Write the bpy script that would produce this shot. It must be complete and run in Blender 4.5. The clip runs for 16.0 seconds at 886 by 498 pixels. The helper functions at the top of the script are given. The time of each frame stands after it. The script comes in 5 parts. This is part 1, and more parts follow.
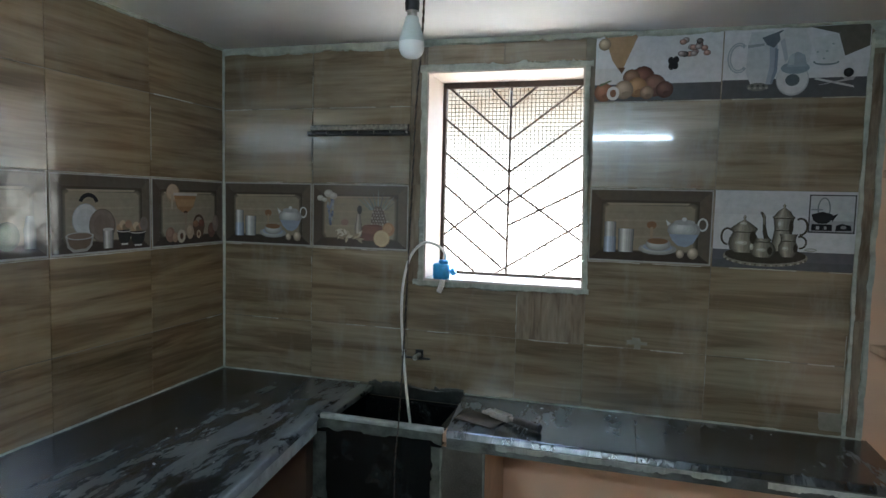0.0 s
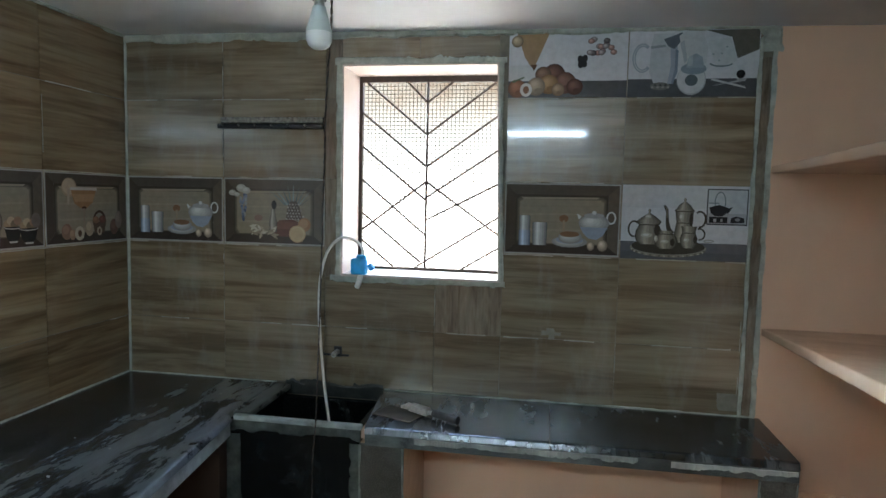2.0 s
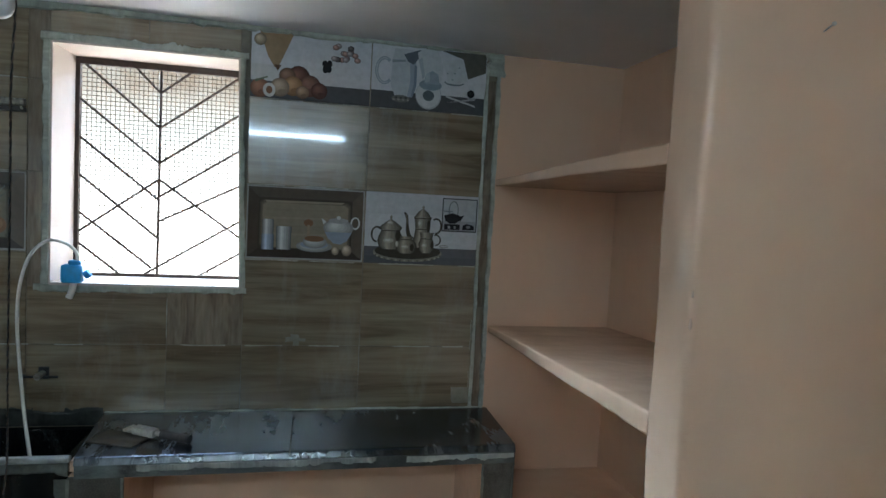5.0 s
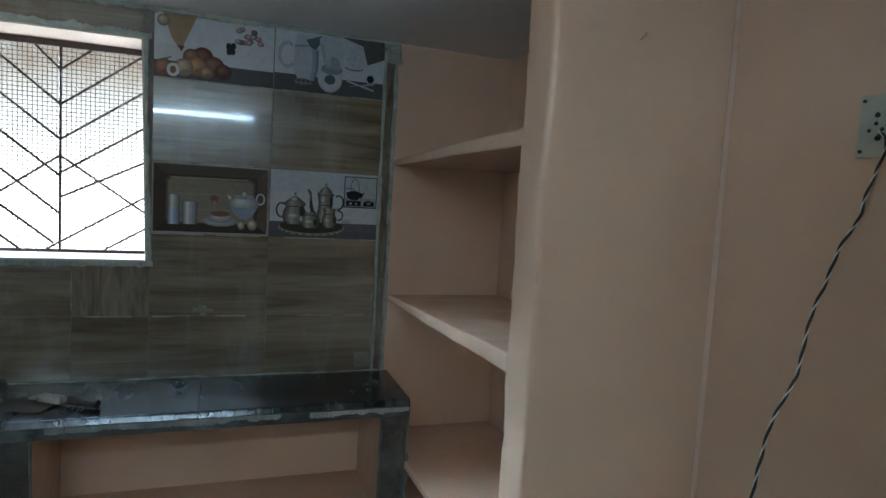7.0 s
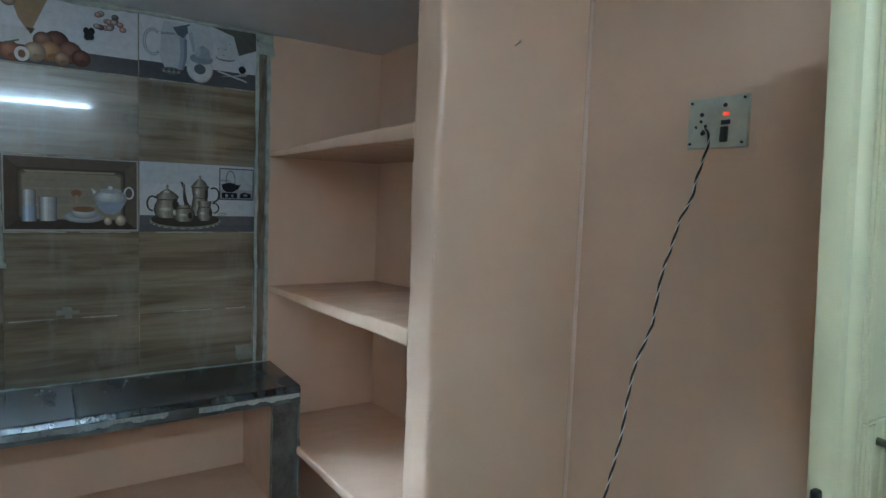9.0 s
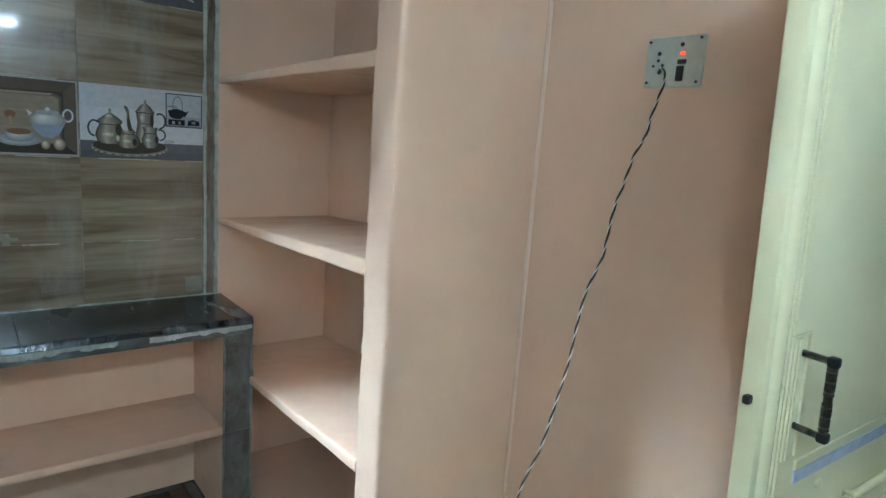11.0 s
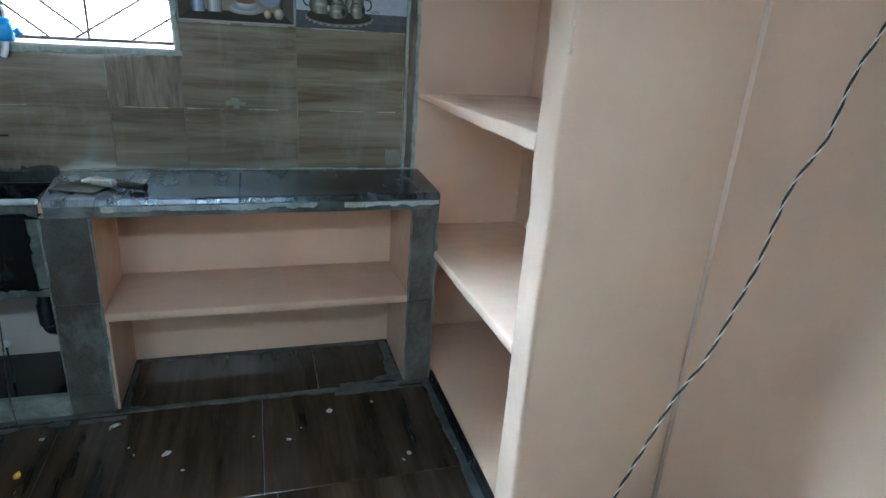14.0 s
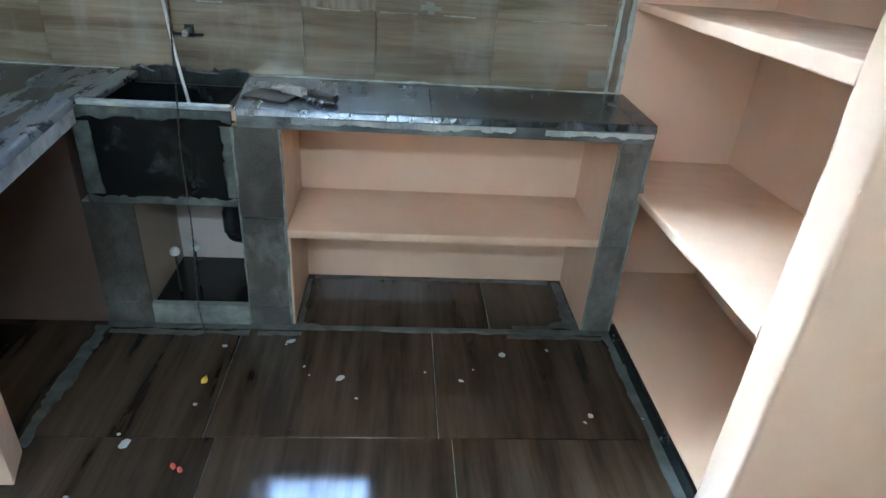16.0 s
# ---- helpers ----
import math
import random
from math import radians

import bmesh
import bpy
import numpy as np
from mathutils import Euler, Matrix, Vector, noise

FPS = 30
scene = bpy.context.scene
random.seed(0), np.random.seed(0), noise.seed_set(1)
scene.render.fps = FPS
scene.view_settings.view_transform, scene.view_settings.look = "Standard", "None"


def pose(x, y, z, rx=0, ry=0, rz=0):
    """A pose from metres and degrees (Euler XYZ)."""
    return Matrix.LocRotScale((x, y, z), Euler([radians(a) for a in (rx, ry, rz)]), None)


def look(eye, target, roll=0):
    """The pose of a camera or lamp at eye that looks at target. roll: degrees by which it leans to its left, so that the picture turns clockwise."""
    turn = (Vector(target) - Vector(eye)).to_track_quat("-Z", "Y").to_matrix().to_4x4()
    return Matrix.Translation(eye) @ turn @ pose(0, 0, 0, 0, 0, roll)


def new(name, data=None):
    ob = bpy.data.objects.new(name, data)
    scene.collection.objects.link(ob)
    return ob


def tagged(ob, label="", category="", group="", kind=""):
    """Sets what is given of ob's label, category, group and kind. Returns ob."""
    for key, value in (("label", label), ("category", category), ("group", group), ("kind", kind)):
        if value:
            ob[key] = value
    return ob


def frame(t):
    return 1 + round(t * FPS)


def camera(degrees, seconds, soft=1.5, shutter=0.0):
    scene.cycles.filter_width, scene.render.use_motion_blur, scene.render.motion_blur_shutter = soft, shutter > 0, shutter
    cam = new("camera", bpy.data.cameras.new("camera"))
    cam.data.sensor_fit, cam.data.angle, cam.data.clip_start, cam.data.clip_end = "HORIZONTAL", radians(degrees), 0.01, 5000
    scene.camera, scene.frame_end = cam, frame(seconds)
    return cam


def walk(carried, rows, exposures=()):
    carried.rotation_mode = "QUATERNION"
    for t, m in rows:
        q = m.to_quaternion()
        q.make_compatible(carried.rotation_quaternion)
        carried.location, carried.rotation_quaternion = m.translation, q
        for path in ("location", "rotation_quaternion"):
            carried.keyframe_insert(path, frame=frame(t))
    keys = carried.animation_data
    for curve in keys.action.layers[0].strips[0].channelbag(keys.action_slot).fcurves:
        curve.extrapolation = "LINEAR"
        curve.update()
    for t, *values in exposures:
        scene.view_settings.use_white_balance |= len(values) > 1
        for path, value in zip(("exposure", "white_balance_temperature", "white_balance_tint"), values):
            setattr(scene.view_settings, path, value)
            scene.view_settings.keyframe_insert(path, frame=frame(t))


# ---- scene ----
cam = camera(71.5, 16.0)
PATH = [
    (0, (0.018, 0.133, 1.621), (-0.544, 2.046, 1.468), 1.4),
    (0.5, (0.025, 0.139, 1.619), (-0.478, 2.068, 1.46), 1.5),
    (1, (0.029, 0.152, 1.623), (-0.41, 2.097, 1.46), 1.5),
    (1.5, (0.042, 0.149, 1.622), (-0.326, 2.107, 1.452), 1.6),
    (2, (0.051, 0.145, 1.618), (-0.279, 2.111, 1.456), 1.3),
    (2.5, (0.071, 0.152, 1.617), (-0.135, 2.135, 1.453), 2.0),
    (3, (0.083, 0.163, 1.616), (0.039, 2.154, 1.423), 2.3),
    (3.5, (0.105, 0.167, 1.621), (0.189, 2.155, 1.428), 2.0),
    (4, (0.118, 0.168, 1.622), (0.285, 2.153, 1.441), 1.8),
    (4.5, (0.132, 0.167, 1.622), (0.452, 2.135, 1.462), 2.7),
    (4.7, (0.134, 0.164, 1.628), (0.492, 2.128, 1.497), 2.8),
    (6.8, (0.147, -0.027, 1.614), (0.807, 1.856, 1.474), 3.5),
    (7, (0.162, -0.065, 1.608), (0.826, 1.814, 1.444), 3.3),
    (7.5, (0.169, -0.132, 1.616), (0.846, 1.742, 1.439), 2.0),
    (8, (0.142, -0.172, 1.617), (0.836, 1.696, 1.443), 1.7),
    (8.5, (0.065, -0.158, 1.611), (0.932, 1.638, 1.458), 2.3),
    (9, (-0.005, -0.127, 1.596), (1.093, 1.536, 1.425), 2.2),
    (9.2, (-0.02, -0.128, 1.597), (1.15, 1.487, 1.447), 2.7),
    (11.3, (-0.041, -0.133, 1.552), (1.186, 1.396, 1.156), 4.6),
    (11.5, (-0.027, -0.134, 1.539), (1.182, 1.398, 1.103), 4.5),
    (12, (-0.028, -0.117, 1.521), (1.155, 1.408, 0.996), 5.5),
    (12.5, (-0.023, -0.103, 1.503), (1.083, 1.445, 0.887), 5.4),
    (13, (0.015, -0.106, 1.498), (0.987, 1.5, 0.81), 4.3),
    (13.5, (0.075, -0.106, 1.499), (0.866, 1.595, 0.805), 4.8),
    (14, (0.155, -0.117, 1.493), (0.72, 1.666, 0.785), 3.9),
    (14.5, (0.153, -0.114, 1.483), (0.584, 1.687, 0.728), 3.4),
    (15, (0.118, -0.019, 1.46), (0.465, 1.763, 0.621), 3.9),
    (15.5, (0.008, 0.118, 1.441), (0.261, 1.876, 0.521), 3.9),
    (16, (-0.025, 0.177, 1.431), (0.135, 1.919, 0.462), 4.3),
]
EXPOSURE = [(0.0, 6.08, 6850, 4), (3.5, 6.05, 6750, 4), (4.5, 5.88, 6600, 3), (7.0, 5.42, 6250, 1), (8.5, 5.58, 6100, 1), (9.2, 6.12, 6100, 1), (11.3, 6.7, 6250, 1), (13.0, 6.67, 5950, 1), (14.0, 6.6, 5680, -1), (14.6, 6.6, 5680, -1), (15.0, 6.92, 5820, 1), (16.0, 7.28, 6150, 3)]
walk(cam, [(t, look(eye, target, roll)) for t, eye, target, roll in PATH], EXPOSURE)


# ---- world and light ----
world = bpy.data.worlds.new("sky")
scene.world = world
world.use_nodes = True
wn = world.node_tree
sky = wn.nodes.new("ShaderNodeTexSky")
sky.sky_type, sky.sun_disc = "NISHITA", False
sky.sun_elevation, sky.sun_rotation = radians(40), radians(262)
wn.links.new(sky.outputs[0], wn.nodes["Background"].inputs[0])
wn.nodes["Background"].inputs[1].default_value = 0.15
sun = new("sun", bpy.data.lights.new("sun", "SUN"))
sun.data.energy, sun.data.angle, sun.data.color = 4.5, radians(0.5), (1.0, 0.95, 0.88)
sun.matrix_world = look((-9, -1.26, 7.63), (0, 0, 0))
# the bright sky over the yard, as it falls in through the window
skylight = new("window_skylight", bpy.data.lights.new("window_skylight", "AREA"))
skylight.data.shape, skylight.data.size, skylight.data.size_y = "RECTANGLE", 3.4, 0.9
skylight.data.energy, skylight.data.color = 108.0, (0.54, 0.745, 1.0)
skylight.matrix_world = look((-2.1, 4.0, 3.0), (0.45, 1.6, 0.55))
WINDOW_GLOW, TUBE_GLOW = 0.13, 1.95
# fill lamp added in an assumed, unseen opening of the back wall
backlight = new("back_window_daylight", bpy.data.lights.new("back_window_daylight", "AREA"))
backlight.data.shape, backlight.data.size, backlight.data.size_y = "RECTANGLE", 0.72, 0.98
backlight.data.energy, backlight.data.color = 0.04, (0.57, 0.80, 1.0)
backlight.matrix_world = look((-1.10, -0.79, 1.52), (-1.10, 2.0, 1.52))


# ---- materials ----
def nodes_of(name):
    m = bpy.data.materials.new(name)
    m.use_nodes = True
    return m, m.node_tree.nodes, m.node_tree.links, m.node_tree.nodes["Principled BSDF"]


def ramp(nodes, stops):
    r = nodes.new("ShaderNodeValToRGB")
    while len(r.color_ramp.elements) < len(stops):
        r.color_ramp.elements.new(0.5)
    for e, (p, c) in zip(r.color_ramp.elements, stops):
        e.position, e.color = p, (*c, 1)
    return r


def coords(nodes, links, scale, randomly=False, space="Object"):
    """Coordinates scaled by a vector; randomly: shifted by a number of the object's own."""
    tc, mp = nodes.new("ShaderNodeTexCoord"), nodes.new("ShaderNodeMapping")
    mp.inputs["Scale"].default_value = scale
    if space == "World":
        geo = nodes.new("ShaderNodeNewGeometry")
        src = geo.outputs["Position"]
    else:
        src = tc.outputs["Object"]
    if randomly:
        info, mul, add = nodes.new("ShaderNodeObjectInfo"), nodes.new("ShaderNodeMath"), nodes.new("ShaderNodeVectorMath")
        mul.operation, mul.inputs[1].default_value = "MULTIPLY", 37.0
        links.new(info.outputs["Random"], mul.inputs[0])
        links.new(src, add.inputs[0])
        links.new(mul.outputs[0], add.inputs[1])
        src = add.outputs[0]
    links.new(src, mp.inputs["Vector"])
    return mp.outputs[0]


def noise_tex(nodes, links, vec, scale, detail=5.0, rough=0.6, warp=0.0):
    n = nodes.new("ShaderNodeTexNoise")
    n.inputs["Scale"].default_value, n.inputs["Detail"].default_value = scale, detail
    n.inputs["Roughness"].default_value, n.inputs["Distortion"].default_value = rough, warp
    links.new(vec, n.inputs["Vector"])
    return n.outputs["Fac"]


def mix(nodes, links, fac, a, b, mode="MIX"):
    m = nodes.new("ShaderNodeMix")
    m.data_type, m.blend_type = "RGBA", mode
    for sock, v in ((m.inputs["Factor"], fac), (m.inputs["A"], a), (m.inputs["B"], b)):
        if isinstance(v, (float, int)):
            sock.default_value = v
        elif isinstance(v, tuple):
            sock.default_value = (*v, 1)
        else:
            links.new(v, sock)
    return m.outputs["Result"]


def bump(nodes, links, bsdf, height, strength, distance=0.002):
    b = nodes.new("ShaderNodeBump")
    b.inputs["Strength"].default_value, b.inputs["Distance"].default_value = strength, distance
    links.new(height, b.inputs["Height"])
    links.new(b.outputs[0], bsdf.inputs["Normal"])


def wood_tile(name, dark, mid, light, scale, rough, axis=0, wave=0.05, film=0.40, under=None, haze=(0.36, 0.36, 0.33), bare=0.52, coat=0.8):
    """Glazed tile with a printed wood grain that runs along the local axis."""
    m, N, L, b = nodes_of(name)
    s1, s2, s4 = {0: ((0.75, 3, 8), (2.2, 8, 60), (1.5, 3, 21)), 1: ((11, 1.0, 3), (70, 4, 8), (24, 1.6, 3)), 2: ((13, 1.3, 3), (75, 3, 8), (30, 2.0, 3))}[axis]
    big = noise_tex(N, L, coords(N, L, s1, True), scale, 5, 0.62, 0.6 if axis != 1 else 0.15)
    fine = noise_tex(N, L, coords(N, L, s2, True), scale, 4, 0.6)
    r = ramp(N, [(0.26, tuple(c * 0.80 for c in dark)), (0.38, dark), (0.50, mid), (0.68, light)])
    L.new(big, r.inputs[0])
    r2 = ramp(N, [(0.3, (0.86, 0.85, 0.83) if axis != 1 else (0.88, 0.87, 0.86)), (0.7, (1.08, 1.08, 1.08) if axis != 1 else (1.05, 1.05, 1.05))])
    L.new(fine, r2.inputs[0])
    info = N.new("ShaderNodeObjectInfo")
    r3 = ramp(N, [(0.0, (0.86, 0.86, 0.86)), (1.0, (1.1, 1.1, 1.1))])
    L.new(info.outputs["Random"], r3.inputs[0])
    col = mix(N, L, 1.0, r.outputs[0], r2.outputs[0], "MULTIPLY")
    # short dark streaks with feathered ends, as the print has them
    r4 = ramp(N, [(0.55, (1, 1, 1)), (0.66, (0.80, 0.77, 0.73)), (0.78, (0.60, 0.55, 0.50))] if axis != 1 else [(0.45, (1, 1, 1)), (0.70, (0.80, 0.78, 0.76))])
    L.new(noise_tex(N, L, coords(N, L, s4, True), scale, 3, 0.5, 0.35), r4.inputs[0])
    col = mix(N, L, 1.0, col, r4.outputs[0], "MULTIPLY")
    col = mix(N, L, 1.0, col, r3.outputs[0], "MULTIPLY")
    dust = noise_tex(N, L, coords(N, L, (1.5, 1.5, 0.45), False, "World"), 4.0, 8, 0.68)
    rd = ramp(N, [(bare, (0, 0, 0)), (bare + 0.26, (film, film, film))])
    L.new(dust, rd.inputs[0])
    L.new(mix(N, L, rd.outputs[0], col, haze), b.inputs["Base Color"])
    rr = ramp(N, [(0.35, (rough * 0.8,) * 3), (0.75, (rough * 1.7,) * 3)])
    L.new(noise_tex(N, L, coords(N, L, (1, 1, 1), False, "World"), 2.2, 3, 0.5), rr.inputs[0])
    if under:
        # a clear glaze over a duller printed layer
        b.inputs["Roughness"].default_value, b.inputs["Coat Weight"].default_value = under, coat
        L.new(rr.outputs[0], b.inputs["Coat Roughness"])
    else:
        L.new(rr.outputs[0], b.inputs["Roughness"])
    wav = noise_tex(N, L, coords(N, L, (1, 1, 1), True), 9.0, 2, 0.4)
    bump(N, L, b, wav, wave, 0.004)
    return m


def painted(name, colour, rough=0.4, spots=0.12, relief=0.25, soil=(0.3, 0.2, 0.15), trowel=0.0):
    """Enamel paint on plaster: soft blotches, fine brush relief, a little soiling."""
    m, N, L, b = nodes_of(name)
    vec = coords(N, L, (1, 1, 1), False, "World")
    n1, n2 = noise_tex(N, L, vec, 3.1, 6, 0.65), noise_tex(N, L, vec, 38, 5, 0.6)
    r = ramp(N, [(0.25, tuple(c * (1 - spots) for c in colour)), (0.75, tuple(min(1, c * (1 + spots * 0.6)) for c in colour))])
    L.new(n1, r.inputs[0])
    r2 = ramp(N, [(0.62, (0, 0, 0)), (0.85, (0.35, 0.35, 0.35))])
    L.new(noise_tex(N, L, vec, 14, 8, 0.75), r2.inputs[0])
    col = mix(N, L, r2.outputs[0], r.outputs[0], soil)
    if trowel:
        # faint cloudy unevenness of the second coat
        r5 = ramp(N, [(0.3, (0.965, 0.965, 0.97)), (0.7, (1.02, 1.02, 1.02))])
        L.new(noise_tex(N, L, coords(N, L, (2.2, 2.2, 0.8), False, "World"), 2.0, 3, 0.5), r5.inputs[0])
        col = mix(N, L, 1.0, col, r5.outputs[0], "MULTIPLY")
    L.new(col, b.inputs["Base Color"])
    b.inputs["Roughness"].default_value = rough
    bump(N, L, b, n2, relief, 0.003)
    if trowel:
        # long shallow waves left by the trowel under the fine grain
        wavy = N.new("ShaderNodeBump")
        wavy.inputs["Strength"].default_value, wavy.inputs["Distance"].default_value = trowel, 0.012
        L.new(noise_tex(N, L, vec, 7.0, 2, 0.5), wavy.inputs["Height"])
        L.new(wavy.outputs[0], [n for n in N if n.type == "BUMP" and n != wavy][0].inputs["Normal"])
    return m


def stone(name, dark, dust_col, low, high, most, rough, streak=(1, 1, 1), turn=0.0, size=3.0, front=None, polish=0.0):
    """Polished dark stone under a broken, wiped film of cement dust."""
    m, N, L, b = nodes_of(name)
    vec = coords(N, L, (1, 1, 1), False, "World")
    r = ramp(N, [(0.45, dark), (0.8, tuple(c * 3 + 0.008 for c in dark))])
    L.new(noise_tex(N, L, vec, 260, 2, 0.5), r.inputs[0])
    wiped = N.new("ShaderNodeMapping")
    wiped.inputs["Rotation"].default_value, wiped.inputs["Scale"].default_value = (0, 0, turn), streak
    L.new(vec, wiped.inputs["Vector"])
    d1 = noise_tex(N, L, wiped.outputs[0], size, 9, 0.68, 0.3)
    d2 = noise_tex(N, L, vec, size * 0.45, 3, 0.5)
    r1, r2 = ramp(N, [(low, (0, 0, 0)), (high, (most,) * 3)]), ramp(N, [(0.38, (0.14, 0.14, 0.14)), (0.62, (1, 1, 1))])
    L.new(d1, r1.inputs[0])
    L.new(d2, r2.inputs[0])
    film = mix(N, L, 1.0, r1.outputs[0], r2.outputs[0], "MULTIPLY")
    if front:
        # swept towards one edge: thin at front[0], thick at front[1] along x
        sx, gr = N.new("ShaderNodeSeparateXYZ"), N.new("ShaderNodeMapRange")
        L.new(vec, sx.inputs[0])
        L.new(sx.outputs[0], gr.inputs[0])
        gr.inputs[1].default_value, gr.inputs[2].default_value, gr.inputs[3].default_value, gr.inputs[4].default_value = front[0], front[1], 0.12, 1.0
        film = mix(N, L, 1.0, r1.outputs[0], gr.outputs[0], "MULTIPLY")
    grit = noise_tex(N, L, vec, 70, 5, 0.7)
    r3 = ramp(N, [(0.66, (0, 0, 0)), (0.76, (most * 0.8,) * 3)])
    L.new(grit, r3.inputs[0])
    film = mix(N, L, 1.0, film, r3.outputs[0], "LIGHTEN")
    L.new(mix(N, L, film, r.outputs[0], dust_col), b.inputs["Base Color"])
    rr = ramp(N, [(0.0, (rough,) * 3), (0.6, (min(1, rough + 0.4),) * 3)])
    L.new(film, rr.inputs[0])
    L.new(rr.outputs[0], b.inputs["Roughness"])
    bump(N, L, b, d1, 0.03, 0.002)
    b.inputs["Coat Weight"].default_value, b.inputs["Coat Roughness"].default_value = polish, 0.16
    return m


def plain(name, colour, rough=0.4, metal=0.0, vary=0.15, scale=30.0, relief=0.1):
    m, N, L, b = nodes_of(name)
    n = noise_tex(N, L, coords(N, L, (1, 1, 1)), scale, 5, 0.6)
    r = ramp(N, [(0.3, tuple(c * (1 - vary) for c in colour)), (0.7, tuple(min(1.0, c * (1 + vary)) for c in colour))])
    L.new(n, r.inputs[0])
    L.new(r.outputs[0], b.inputs["Base Color"])
    b.inputs["Roughness"].default_value, b.inputs["Metallic"].default_value = rough, metal
    bump(N, L, b, n, relief, 0.002)
    return m


def glowing(name, colour, strength):
    m, N, L, b = nodes_of(name)
    b.inputs["Emission Color"].default_value, b.inputs["Emission Strength"].default_value = (*colour, 1), strength
    b.inputs["Base Color"].default_value = (*colour, 1)
    return m


# the grey dust film here also carries the glare veil of the window wall
TILE = wood_tile("wood_look_wall_tile", (0.140, 0.106, 0.066), (0.215, 0.169, 0.111), (0.285, 0.231, 0.160), 1.5, 0.055, 0, 0.05, 0.42, 0.26)
# copy of TILE for the side wall, coloured warmer where the veil is weaker
TILE_WARM = wood_tile("warmed_wood_look_wall_tile", (0.138, 0.094, 0.052), (0.212, 0.153, 0.090), (0.268, 0.203, 0.127), 1.5, 0.045, 0, 0.035, 0.10, 0.26)
TILE_UP = wood_tile("wood_look_wall_tile_upright", (0.15, 0.118, 0.088), (0.205, 0.165, 0.125), (0.27, 0.222, 0.172), 1.6, 0.05, 2)
FLOOR_TILE = wood_tile("dark_floor_tile", (0.036, 0.0225, 0.014), (0.056, 0.036, 0.023), (0.084, 0.055, 0.037), 1.0, 0.085, 1, 0.03, 0.07, None, (0.16, 0.155, 0.14))
GROUT = plain("grout", (0.36, 0.372, 0.322), 0.8, 0, 0.25, 22, 0.6)
PALE_JOINT = plain("pale_joint_grout", (0.275, 0.262, 0.22), 0.6, 0, 0.4, 16, 0.4)
JOINT = plain("dull_tile_joint", (0.165, 0.142, 0.105), 0.7, 0, 0.45, 7, 0.4)
PEACH = painted("peach_paint", (0.70, 0.462, 0.325), 0.22, 0.05, 0.16, (0.58, 0.41, 0.32), 0.5)
# glossy peach, lightened past PEACH to carry highlights and glints
PEACH_GLOSS = painted("highlight_pale_glossy_peach", (0.73, 0.53, 0.41), 0.12, 0.05, 0.08, (0.6, 0.45, 0.36))
CREAM = painted("pale_reveal_paint", (0.56, 0.46, 0.40), 0.5, 0.14, 0.3)
WHITE = painted("white_ceiling_paint", (0.74, 0.74, 0.76), 0.6, 0.08, 0.25, (0.45, 0.45, 0.45))
GRANITE = stone("black_counter_stone", (0.007, 0.0075, 0.0085), (0.33, 0.36, 0.37), 0.43, 0.72, 0.46, 0.20, (3.2, 0.8, 1), 0.5, 2.6, None, 0.45)
SWEPT = stone("dust_swept_counter_stone", (0.007, 0.0075, 0.0085), (0.37, 0.41, 0.43), 0.40, 0.72, 0.62, 0.18, (3.8, 1.1, 1), 0.13, 2.6, (-1.58, -1.00))
PIER_TILE = stone("cement_smeared_pier_tile", (0.040, 0.033, 0.026), (0.21, 0.215, 0.19), 0.45, 0.64, 0.62, 0.30, (1, 1, 0.7), 0.0, 7.0)
DIRTY_EDGE = stone("stained_counter_edge", (0.02, 0.022, 0.021), (0.24, 0.26, 0.25), 0.38, 0.62, 0.8, 0.35, (1, 1, 2), 0.0, 6.0)
SMEAR = plain("pale_cement_smear", (0.345, 0.355, 0.335), 0.5, 0, 0.45, 14, 0.5)
SINK = stone("black_sink_stone", (0.003, 0.0035, 0.0035), (0.15, 0.18, 0.17), 0.54, 0.74, 0.5, 0.2, (1, 1, 1), 0.0, 5.0)
YARD = plain("pale_yard_cement", (0.20, 0.18, 0.155), 0.9, 0, 0.15, 3, 0.3)
CEMENT = plain("grey_cement", (0.18, 0.188, 0.168), 0.7, 0, 0.55, 13, 0.8)
DIRT = plain("dark_cement_stain", (0.078, 0.085, 0.073), 0.6, 0, 0.6, 24, 0.8)
DUST = plain("thin_cement_dust", (0.062, 0.059, 0.051), 0.6, 0, 0.5, 18, 0.4)
FLOOR_CEMENT = plain("floor_edge_cement", (0.062, 0.066, 0.056), 0.6, 0, 0.6, 14, 0.8)
STAIN = plain("wet_black_stain", (0.022, 0.024, 0.021), 0.35, 0, 0.6, 30, 0.5)
FAINT = plain("thin_grout_film", (0.188, 0.170, 0.132), 0.4, 0, 0.2, 30, 0.2)
DOOR_PAINT = painted("pale_green_paint", (0.60, 0.555, 0.345), 0.3, 0.07, 0.2, (0.35, 0.36, 0.27))
# dark brown that cuts bounce off the back wall and shades the sink pier
DULL = painted("darkened_brown_plaster", (0.38, 0.29, 0.22), 0.6, 0.15, 0.4, (0.2, 0.15, 0.11))
DARK_BROWN = painted("dark_brown_render", (0.15, 0.092, 0.066), 0.7, 0.25, 0.5, (0.03, 0.02, 0.016))
BLUE_PAINT = plain("faded_blue_paint", (0.36, 0.40, 0.50), 0.5, 0, 0.2, 40)
IRON = plain("rusty_dark_iron", (0.055, 0.030, 0.022), 0.6, 0.3, 0.4, 60, 0.4)
WIRE = plain("brown_wire", (0.13, 0.085, 0.06), 0.6, 0.2, 0.4, 60, 0.3)
TARNISH = plain("tarnished_chrome", (0.20, 0.185, 0.16), 0.32, 1.0, 0.5, 90, 0.3)
